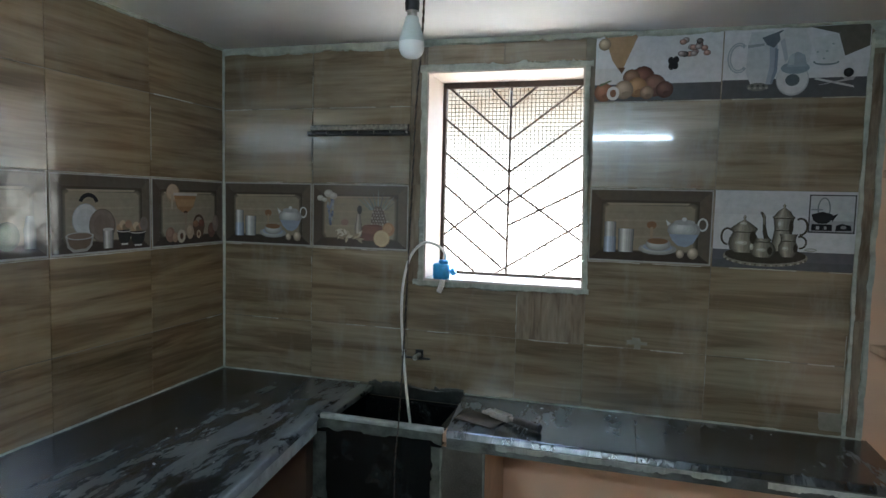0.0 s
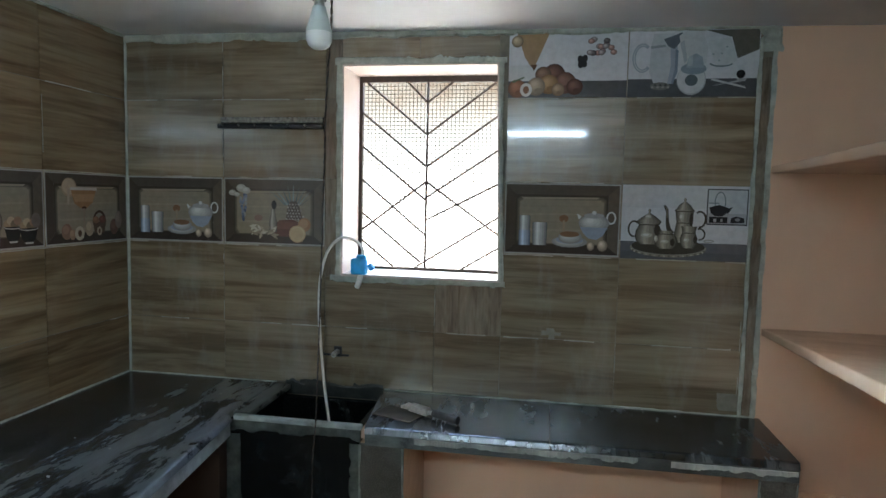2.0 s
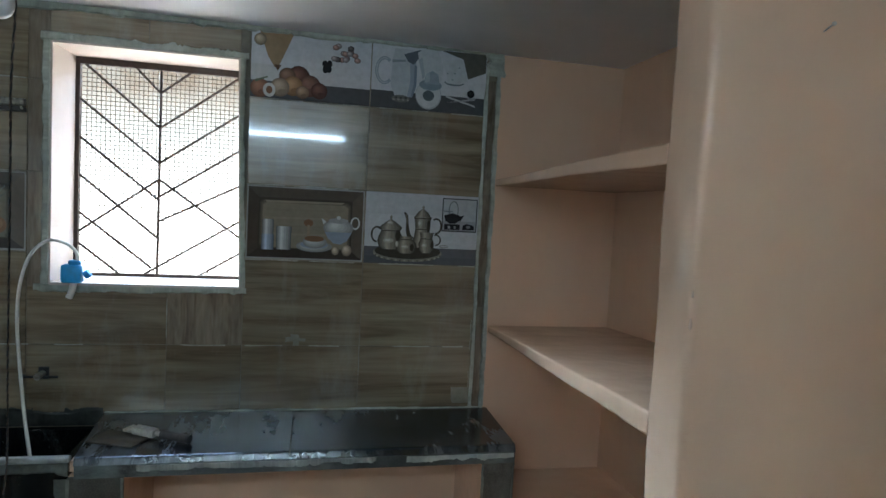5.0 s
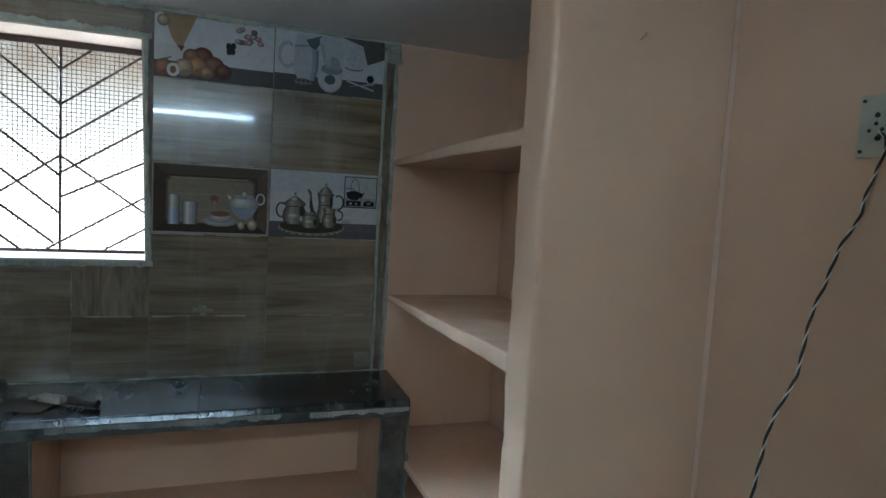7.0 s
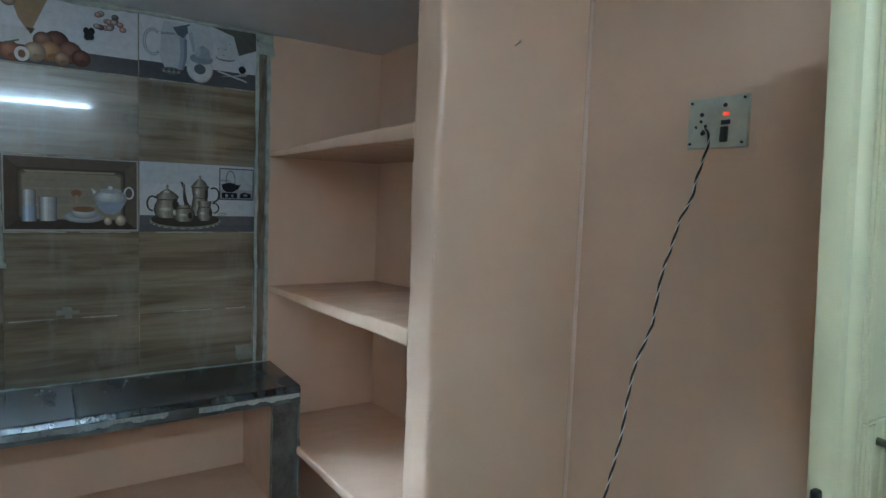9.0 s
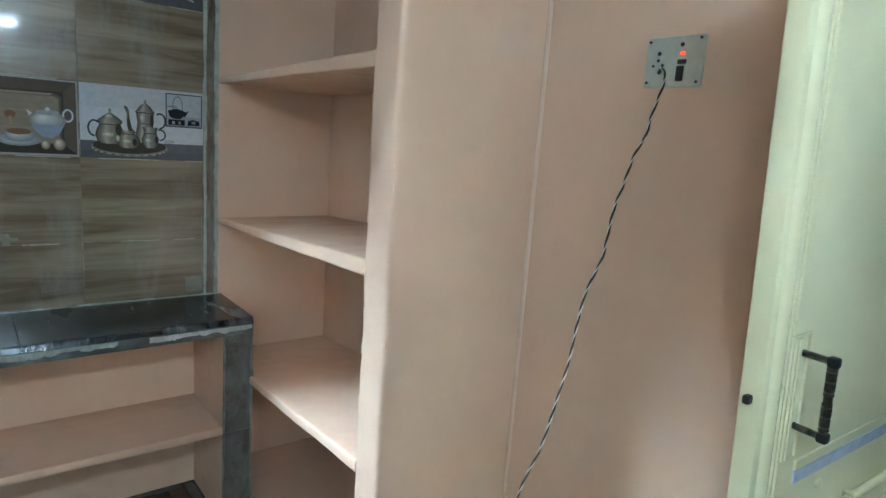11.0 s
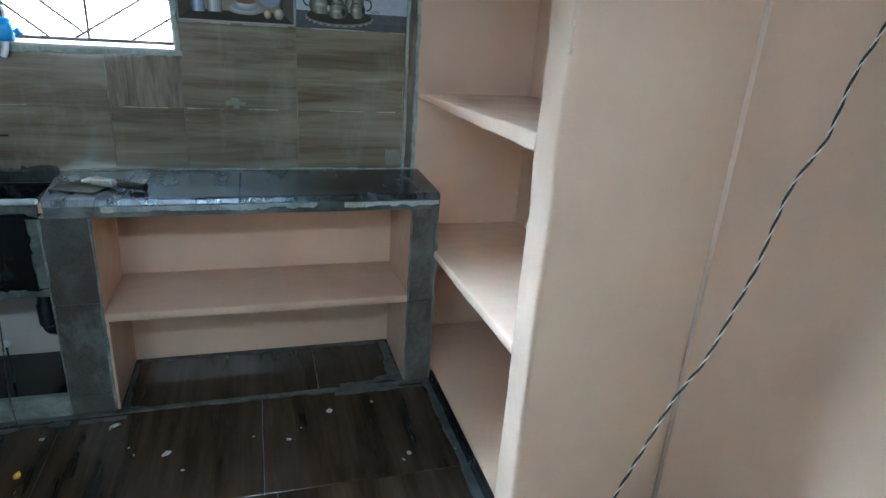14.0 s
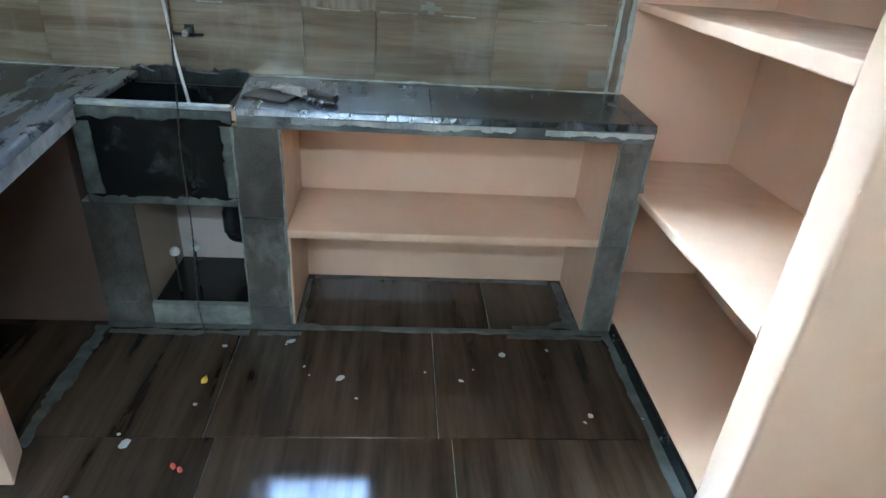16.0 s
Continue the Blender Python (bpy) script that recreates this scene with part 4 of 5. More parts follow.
part("shank", rod(B(), (1.037, 1.150, 2.008), (1.030, 1.118, 2.014), 0.0016, 8), STEEL, nail)
part("head", rod(B(), (1.031, 1.119, 2.014), (1.0295, 1.116, 2.0145), 0.0038, 10), BEIGE, nail)
nail.location = (0, 0, -0.017)

# tube lamp on the wall behind
lamp = thing("tube_light", "lit daylight tube lamp on a batten", "lamp")
part("batten", box(B(), -0.855, 0.39, YS, YS + 0.035, 2.185, 2.232, 0.004), CREAM, lamp)
part("tube", rod(B(), (-0.83, YS + 0.055, 2.20), (0.365, YS + 0.055, 2.20), 0.013, 14), TUBE, lamp, "glowing glass tube", True)
for x in (-0.84, 0.375):
    part("end_cap", box(B(), x - 0.010, x + 0.010, YS + 0.0, YS + 0.072, 2.184, 2.217, 0.003), CREAM, lamp)

# ---- door leaf, standing open off the doorway ----
door = thing("door_1", "pale green painted door standing open with a chrome handle", "door", "structure")
leaf = B()
box(leaf, 0.0, 0.66, 0.0, 0.036, -0.24, 2.05, 0.006)
rounded(part("leaf", leaf, DOOR_PAINT, door))
rounded(part("moulding", rod(B(), (0.028, 0.004, -0.235), (0.028, 0.004, 2.045), 0.014, 14), DOOR_PAINT, door, "rounded edge moulding"))
for x in (0.050, 0.062):
    part("groove_strip", box(B(), x, x + 0.004, -0.004, 0.001, -0.23, 2.04, 0.001), DOOR_PAINT, door)
part("handle_plate", box(B(), 0.058, 0.110, -0.005, 0.001, 1.125, 1.330, 0.0015), DOOR_PAINT, door)
for x in (0.062, 0.071, 0.098):
    part("plate_rib", box(B(), x, x + 0.006, -0.009, -0.004, 1.128, 1.327, 0.0015), DOOR_PAINT, door)
handle = part("door_handle", rod(B(), (0.088, -0.048, 1.182), (0.088, -0.048, 1.300), 0.0062, 12), TARNISH, door, "worn chrome pull handle")
for z in (1.182, 1.300):
    q = part("bracket", rod(B(), (0.088, -0.004, z), (0.088, -0.050, z), 0.0055, 10), TARNISH, handle)
    q = rounded(part("boss", box(B(), 0.080, 0.096, -0.057, -0.041, z - 0.008, z + 0.008, 0.004), DARK, handle, "dark tarnished corner"))
for i in range(11):
    for z0 in (1.193, 1.248):
        part("coil", lathe(B(), [(0.0055, 0), (0.0078, 0.0012), (0.0078, 0.0022), (0.0055, 0.0034)], (0.088, -0.048, z0 + i * 0.0040), 10), STEEL if i % 4 == 1 else TARNISH, handle)
part("panel_edge", box(B(), 0.118, 0.66, -0.004, 0.001, 1.094, 1.112, 0.001), DOOR_PAINT, door)
part("blue_line", box(B(), 0.118, 0.66, -0.003, 0.001, 1.070, 1.092, 0.0005), BLUE_PAINT, door, "faded blue painted line")
rod_b = rounded(part("tower_bolt", rod(B(), (0.088, -0.012, 0.985), (0.64, -0.012, 0.985), 0.008, 12), DOOR_PAINT, door, "painted-over sliding bolt"))
for x in (0.088, 0.165, 0.30):
    part("keeper", box(B(), x, x + 0.018, -0.022, 0.0, 0.974, 0.996, 0.005), DOOR_PAINT, rod_b)
for x, z in ((0.088, 1.030), (0.205, 1.042), (0.088, 0.935), (0.205, 0.935)):
    rounded(part("rivet", lathe(B(), [(0.010, 0), (0.009, 0.004), (0.004, 0.007)], (0, 0, 0), 12), DOOR_PAINT, door)).matrix_world = pose(x, 0.0, z, 90, 0, 0)
part("lower_panel", box(B(), 0.118, 0.66, -0.006, 0.001, 0.20, 0.93, 0.002), DOOR_PAINT, door)
part("crack", rod(B(), (0.158, -0.0065, 0.89), (0.186, -0.0065, 0.955), 0.0022, 6), DARK, door)
ring = B()
sweep(ring, smooth_line([(0.100 + 0.030 * math.cos(a), -0.018, 0.905 + 0.022 * math.sin(a)) for a in (i * math.pi / 5 for i in range(10))], 3), 0.005, 8)
rounded(part("ring", ring, PAPER, door, "loop of white rope"))
part("latch", box(B(), -0.011, 0.003, 0.013, 0.024, 1.231, 1.245, 0.003), DARK, door, "black latch tongue")
for c in door.children:
    c.matrix_parent_inverse = Matrix.Identity(4)
door.matrix_world = pose(0.800, 0.172, 0.2175, 0, 0, -5.7) @ pose(0, 0, 0, 0, -3.9, 0) @ Matrix.Scale(0.857, 4)


# ---- printed pictures on the tiles ----
PRINT = {}


def ink(c, rough=0.06):
    """A glazed printing colour."""
    if c not in PRINT:
        grey = 0.3 * c[0] + 0.6 * c[1] + 0.1 * c[2]
        faded = tuple(x * 0.82 + grey * 0.18 for x in c)
        PRINT[c] = plain(f"print_{len(PRINT)}", faded, rough, 0, 0.10, 40, 0.0)
    return PRINT[c]


class Print:
    """Flat shapes laid over one another on a tile; u to the right, v up, in metres."""

    def __init__(self):
        self.bm, self.mats, self.level = bmesh.new(), [], 0

    def poly(self, pts, c):
        if c not in self.mats:
            self.mats.append(c)
        self.level += 1
        d = -0.0006 - self.level * 0.00004
        f = self.bm.faces.new([self.bm.verts.new((u, d, v)) for u, v in pts])
        f.material_index = self.mats.index(c)
        return self

    def rect(self, u0, u1, v0, v1, c):
        return self.poly([(u0, v0), (u1, v0), (u1, v1), (u0, v1)], c)

    def oval(self, u, v, ru, rv, c, n=22, a0=0.0, a1=2 * math.pi):
        return self.poly([(u + ru * math.cos(a0 + (a1 - a0) * i / n), v + rv * math.sin(a0 + (a1 - a0) * i / n)) for i in range(n)], c)

    def ball(self, u, v, ru, rv, c, lit=1.5):
        """An oval with a darker rim and a lighter spot."""
        for i in range(6):
            s, k = 1 - i * 0.155, 0.48 + (lit - 0.48) * i / 5
            self.oval(u - ru * 0.30 * (1 - s), v + rv * 0.34 * (1 - s), ru * s, rv * s, tuple(round(min(0.85, x * k), 4) for x in c), 16)
        return self

    def turned(self, u, v, profile, c):
        """A pot: the outline from heights and radii, with a dark side and a light stripe."""
        for k, s, off in ((0.38, 1.0, 0), (0.66, 0.88, -0.03), (0.95, 0.70, -0.08), (1.25, 0.48, -0.16), (1.7, 0.26, -0.26), (2.1, 0.10, -0.30)):
            col = tuple(round(min(0.85, x * k), 4) for x in c)
            self.poly([(u + r * (off + s), v + h) for h, r in profile] + [(u + r * (off - s), v + h) for h, r in reversed(profile)], col)
        return self

    def loop(self, u, v, ru, rv, w, c, a0=0.0, a1=2 * math.pi, n=18):
        """A handle: an open or closed band round an oval."""
        for i in range(n):
            p, q = a0 + (a1 - a0) * i / n, a0 + (a1 - a0) * (i + 1) / n
            self.poly([(u + (ru + s) * math.cos(a), v + (rv + s) * math.sin(a)) for a, s in ((p, -w), (q, -w), (q, w), (p, w))], c)
        return self

    def put(self, tile, label):
        me = bpy.data.meshes.new("print")
        bmesh.ops.recalc_face_normals(self.bm, faces=self.bm.faces)
        for f in self.bm.faces:
            if f.normal.y > 0:
                f.normal_flip()
        self.bm.to_mesh(me)
        self.bm.free()
        for c in self.mats:
            me.materials.append(ink(c))
        ob = new("print", me)
        ob.parent = tile
        return tagged(ob, label)


WHITE_I, SILVER, PALE_BLUE, TAN = (0.46, 0.47, 0.47), (0.28, 0.29, 0.29), (0.22, 0.27, 0.36), (0.235, 0.192, 0.136)
BROWN, EGG, ORANGE, PLUM = (0.20, 0.10, 0.045), (0.42, 0.32, 0.23), (0.42, 0.22, 0.09), (0.17, 0.07, 0.05)
BRASS, INKY, GREYTOP = (0.16, 0.142, 0.112), (0.02, 0.02, 0.022), (0.085, 0.085, 0.09)


def niche(w, h):
    """The drawn recess behind the crockery."""
    p = Print()
    p.rect(0.003, w - 0.003, 0.003, h - 0.003, (0.30, 0.29, 0.27))
    a, b, c, d = 0.045, w - 0.048, 0.042, h - 0.045
    p.poly([(0.008, h - 0.008), (w - 0.008, h - 0.008), (b, d), (a, d)], (0.085, 0.066, 0.050))
    p.poly([(0.008, 0.010), (a, c), (a, d), (0.008, h - 0.008)], (0.070, 0.050, 0.036))
    p.poly([(w - 0.008, 0.010), (w - 0.008, h - 0.008), (b, d), (b, c)], (0.105, 0.080, 0.060))
    p.poly([(0.008, 0.010), (w - 0.008, 0.010), (b, c), (a, c)], (0.050, 0.037, 0.029))
    p.rect(a, b, c, d, (0.06, 0.045, 0.034))
    n = 9
    for k in range(n):
        s = k / (n - 1)
        g = 0.016 * (1 - (1 - s) ** 2)
        col = tuple(round(x * (0.22 + 0.74 * s), 4) for x in TAN)
        p.poly([(a + g + 0.010, c + g * 0.4), (b - g - 0.004, c + g * 0.4), (b - g, c + g + 0.01), (b - g, d - g - 0.012), (b - g - 0.014, d - g - 0.003), (a + g + 0.014, d - g - 0.003), (a + g, d - g - 0.012), (a + g, c + g + 0.01)], col)
    for i in range(5):
        v = c + 0.05 + i * 0.030
        p.poly([(a + 0.03, v), (b - 0.04, v + 0.004), (b - 0.03, v + 0.011), (a + 0.02, v + 0.008)], tuple(round(x * (1.0 + 0.10 * (-1) ** i), 4) for x in TAN))
    return p


def tea_niche(w, h):
    p = niche(w, h)
    p.turned(0.080, 0.038, [(0, 0.022), (0.055, 0.022), (0.058, 0.020)], PALE_BLUE)
    p.turned(0.080, 0.096, [(0, 0.020), (0.050, 0.021), (0.055, 0.018)], SILVER)
    p.turned(0.137, 0.040, [(0, 0.026), (0.080, 0.028), (0.086, 0.027)], SILVER)
    p.oval(0.225, 0.142, 0.017, 0.014, BROWN).rect(0.221, 0.230, 0.09, 0.135, (0.28, 0.2, 0.13))
    p.ball(0.248, 0.056, 0.066, 0.022, WHITE_I, 1.15).oval(0.248, 0.062, 0.050, 0.014, PALE_BLUE)
    p.ball(0.250, 0.072, 0.044, 0.024, WHITE_I, 1.1).oval(0.248, 0.084, 0.036, 0.011, BROWN)
    p.loop(0.397, 0.148, 0.015, 0.021, 0.003, WHITE_I)
    p.ball(0.335, 0.128, 0.056, 0.033, WHITE_I, 1.15).poly([(0.279, 0.140), (0.272, 0.163), (0.290, 0.150)], WHITE_I)
    p.poly([(0.285, 0.112), (0.385, 0.112), (0.368, 0.080), (0.345, 0.066), (0.318, 0.070), (0.298, 0.088)], PALE_BLUE)
    p.oval(0.335, 0.155, 0.036, 0.010, SILVER).oval(0.335, 0.166, 0.008, 0.007, WHITE_I)
    p.ball(0.326, 0.042, 0.014, 0.017, EGG).ball(0.368, 0.045, 0.019, 0.022, EGG)
    return p


def fruit_niche(w, h):
    p = niche(w, h)
    rnd = random.Random(5)
    # a hanging bunch of white blossom over blue flowers
    for k in range(26):
        t = k / 26
        p.oval(0.088 + rnd.uniform(-0.016, 0.016) * (1.1 - t), 0.205 - t * 0.105, 0.006, 0.008, rnd.choice(((0.10, 0.13, 0.22), (0.16, 0.19, 0.27), (0.07, 0.09, 0.15), (0.24, 0.25, 0.27))), 9)
    for u, v, r in ((0.040, 0.212, 0.016), (0.078, 0.232, 0.021), (0.100, 0.222, 0.019), (0.060, 0.205, 0.012)):
        p.oval(u, v, r, r * 0.75, (0.33, 0.32, 0.29), 12).oval(u - 0.003, v + 0.003, r * 0.6, r * 0.4, (0.42, 0.41, 0.38), 10)
    # pineapple: leaves, then scales in rows
    for k in range(9):
        a = (k - 4) * 0.16
        p.poly([(0.300 + a * 0.05, 0.165), (0.300 + a * 0.16 + 0.004, 0.255 - abs(a) * 0.05), (0.308 + a * 0.05, 0.168)], ((0.13, 0.17, 0.17), (0.20, 0.25, 0.26), (0.09, 0.12, 0.12))[k % 3])
    p.poly([(0.272, 0.110), (0.345, 0.105), (0.330, 0.160), (0.316, 0.182), (0.290, 0.182), (0.278, 0.155)], (0.10, 0.075, 0.06))
    for i in range(6):
        for j in range(6 - i // 2):
            u = 0.276 + j * 0.0125 + (i % 2) * 0.006 + i * 0.0015
            p.poly([(u, 0.104 + i * 0.012), (u + 0.0045, 0.109 + i * 0.012), (u, 0.114 + i * 0.012), (u - 0.0045, 0.109 + i * 0.012)], ((0.33, 0.30, 0.27), (0.24, 0.21, 0.19))[(i + j) % 2])
    # a dark melon half, bottle, orange slices
    p.poly([(0.225, 0.040), (0.320, 0.036), (0.325, 0.100), (0.300, 0.108), (0.245, 0.104), (0.222, 0.085)], (0.115, 0.045, 0.034))
    p.poly([(0.226, 0.070), (0.322, 0.068), (0.324, 0.098), (0.245, 0.102)], (0.145, 0.062, 0.045))
    p.turned(0.218, 0.055, [(0, 0.016), (0.040, 0.017), (0.075, 0.010), (0.095, 0.008)], (0.20, 0.175, 0.15)).oval(0.222, 0.166, 0.011, 0.018, INKY)
    p.oval(0.352, 0.088, 0.027, 0.028, (0.30, 0.15, 0.07)).oval(0.349, 0.092, 0.019, 0.019, (0.36, 0.20, 0.10))
    p.oval(0.322, 0.050, 0.036, 0.035, (0.42, 0.27, 0.13)).oval(0.322, 0.050, 0.032, 0.031, (0.50, 0.37, 0.20)).oval(0.322, 0.050, 0.026, 0.025, (0.47, 0.33, 0.17))
    p.oval(0.155, 0.112, 0.018, 0.013, (0.20, 0.12, 0.09))
    # peeled pieces heaped on the floor of the niche
    for i in range(22):
        u, v, a = 0.128 + rnd.uniform(0, 0.100), 0.036 + rnd.uniform(0, 0.046), rnd.uniform(0, 3.1)
        c = rnd.choice(((0.40, 0.35, 0.26), (0.33, 0.28, 0.20), (0.46, 0.42, 0.33), (0.24, 0.19, 0.13)))
        du, dv = 0.020 * math.cos(a), 0.014 * math.sin(a)
        p.poly([(u - du, v - dv), (u + dv * 0.5, v - du * 0.3), (u + du, v + dv), (u - dv * 0.5, v + du * 0.3)], c)
    return p


def plate_niche(w, h):
    p = niche(w, h)
    p.loop(0.150, 0.172, 0.034, 0.030, 0.007, INKY, 0.2, 2.9)
    # leaning plates: a white one behind a brown one
    p.oval(0.137, 0.118, 0.054, 0.056, (0.27, 0.275, 0.28), 30).oval(0.136, 0.119, 0.050, 0.052, (0.40, 0.41, 0.42), 30).oval(0.136, 0.119, 0.036, 0.038, (0.36, 0.37, 0.38), 30)
    p.oval(0.205, 0.098, 0.056, 0.058, (0.115, 0.088, 0.068), 30).oval(0.204, 0.099, 0.052, 0.054, (0.165, 0.128, 0.098), 30).oval(0.204, 0.099, 0.036, 0.038, (0.148, 0.114, 0.087), 30)
    # glass bowl with a brown filling
    p.poly([(0.056, 0.066), (0.168, 0.068), (0.160, 0.032), (0.140, 0.014), (0.085, 0.012), (0.064, 0.030)], (0.25, 0.23, 0.21))
    p.poly([(0.064, 0.062), (0.160, 0.064), (0.152, 0.036), (0.135, 0.024), (0.090, 0.022), (0.072, 0.034)], (0.13, 0.085, 0.058))
    p.oval(0.112, 0.066, 0.055, 0.013, (0.32, 0.31, 0.29)).oval(0.112, 0.066, 0.048, 0.010, (0.17, 0.115, 0.080))
    # ribbed grey cup
    p.turned(0.228, 0.018, [(0, 0.021), (0.060, 0.024), (0.066, 0.024)], (0.24, 0.235, 0.225)).oval(0.228, 0.084, 0.023, 0.006, (0.34, 0.33, 0.32))
    # two dark bowls with pale rims, bread and leaves in them
    for u, v, r in ((0.300, 0.062, 0.034), (0.362, 0.055, 0.038)):
        for k, c in enumerate(((0.30, 0.20, 0.11), (0.38, 0.28, 0.17), (0.16, 0.12, 0.07), (0.26, 0.15, 0.09))):
            p.oval(u - 0.020 + k * 0.013, v + 0.026 + (k % 2) * 0.012, 0.016, 0.015, c, 12)
        p.poly([(u - r, v + 0.018), (u + r, v + 0.018), (u + r * 0.75, v - 0.018), (u + r * 0.45, v - 0.030), (u - r * 0.45, v - 0.030), (u - r * 0.75, v - 0.018)], (0.028, 0.026, 0.025))
        p.loop(u, v + 0.018, r, 0.007, 0.0018, (0.34, 0.32, 0.29), 3.1, 6.3).poly([(u - r * 0.5, v - 0.030), (u + r * 0.5, v - 0.030), (u + r * 0.4, v - 0.036), (u - r * 0.4, v - 0.036)], (0.36, 0.35, 0.33))
    p.oval(0.392, 0.100, 0.020, 0.026, (0.145, 0.115, 0.095))
    return p


def dessert_niche(w, h):
    p = niche(w, h)
    p.oval(0.117, 0.217, 0.037, 0.036, (0.30, 0.21, 0.135)).oval(0.115, 0.220, 0.031, 0.030, (0.38, 0.28, 0.19))
    p.poly([(0.108, 0.212), (0.120, 0.212), (0.116, 0.150), (0.106, 0.158)], (0.33, 0.26, 0.19))
    p.poly([(0.124, 0.208), (0.256, 0.208), (0.236, 0.160), (0.205, 0.140), (0.170, 0.140), (0.140, 0.158)], (0.27, 0.14, 0.055))
    p.poly([(0.130, 0.192), (0.250, 0.192), (0.236, 0.163), (0.145, 0.163)], (0.33, 0.185, 0.080)).rect(0.120, 0.260, 0.207, 0.218, (0.38, 0.35, 0.31))
    p.oval(0.190, 0.140, 0.012, 0.006, (0.08, 0.04, 0.02)).rect(0.186, 0.194, 0.055, 0.138, (0.24, 0.17, 0.125)).oval(0.190, 0.056, 0.030, 0.008, (0.26, 0.20, 0.155))
    # basket with a high handle, peppers and onions on the floor of the niche
    p.loop(0.270, 0.085, 0.032, 0.040, 0.005, (0.075, 0.042, 0.024), 0.0, 3.15).poly([(0.232, 0.085), (0.308, 0.085), (0.296, 0.040), (0.244, 0.040)], (0.10, 0.058, 0.034))
    for u, v, ru, rv, c in ((0.250, 0.092, 0.018, 0.014, (0.20, 0.10, 0.05)), (0.285, 0.094, 0.018, 0.015, (0.13, 0.05, 0.03)), (0.100, 0.052, 0.026, 0.030, (0.21, 0.115, 0.075)),
                            (0.128, 0.040, 0.016, 0.020, (0.27, 0.16, 0.10)), (0.352, 0.062, 0.024, 0.032, (0.12, 0.060, 0.042)), (0.378, 0.090, 0.020, 0.036, (0.17, 0.125, 0.10)), (0.215, 0.060, 0.022, 0.030, (0.30, 0.22, 0.15))):
        p.oval(u, v, ru, rv, c).oval(u - ru * 0.2, v + rv * 0.25, ru * 0.6, rv * 0.55, tuple(x * 1.25 for x in c), 14)
    p.oval(0.163, 0.043, 0.024, 0.027, (0.38, 0.32, 0.24)).oval(0.164, 0.043, 0.010, 0.013, (0.10, 0.05, 0.03)).oval(0.268, 0.048, 0.014, 0.018, (0.33, 0.24, 0.16)).oval(0.268, 0.048, 0.006, 0.009, (0.12, 0.06, 0.035))
    return p


def bowl_niche(w, h):
    p = niche(w, h)
    p.ball(0.160, 0.090, 0.060, 0.060, (0.32, 0.28, 0.24)).poly([(0.10, 0.07), (0.24, 0.07), (0.21, 0.03), (0.13, 0.03)], WHITE_I)
    p.ball(0.300, 0.075, 0.040, 0.044, (0.13, 0.17, 0.11)).turned(0.372, 0.035, [(0, 0.02), (0.06, 0.022), (0.10, 0.012)], SILVER)
    return p


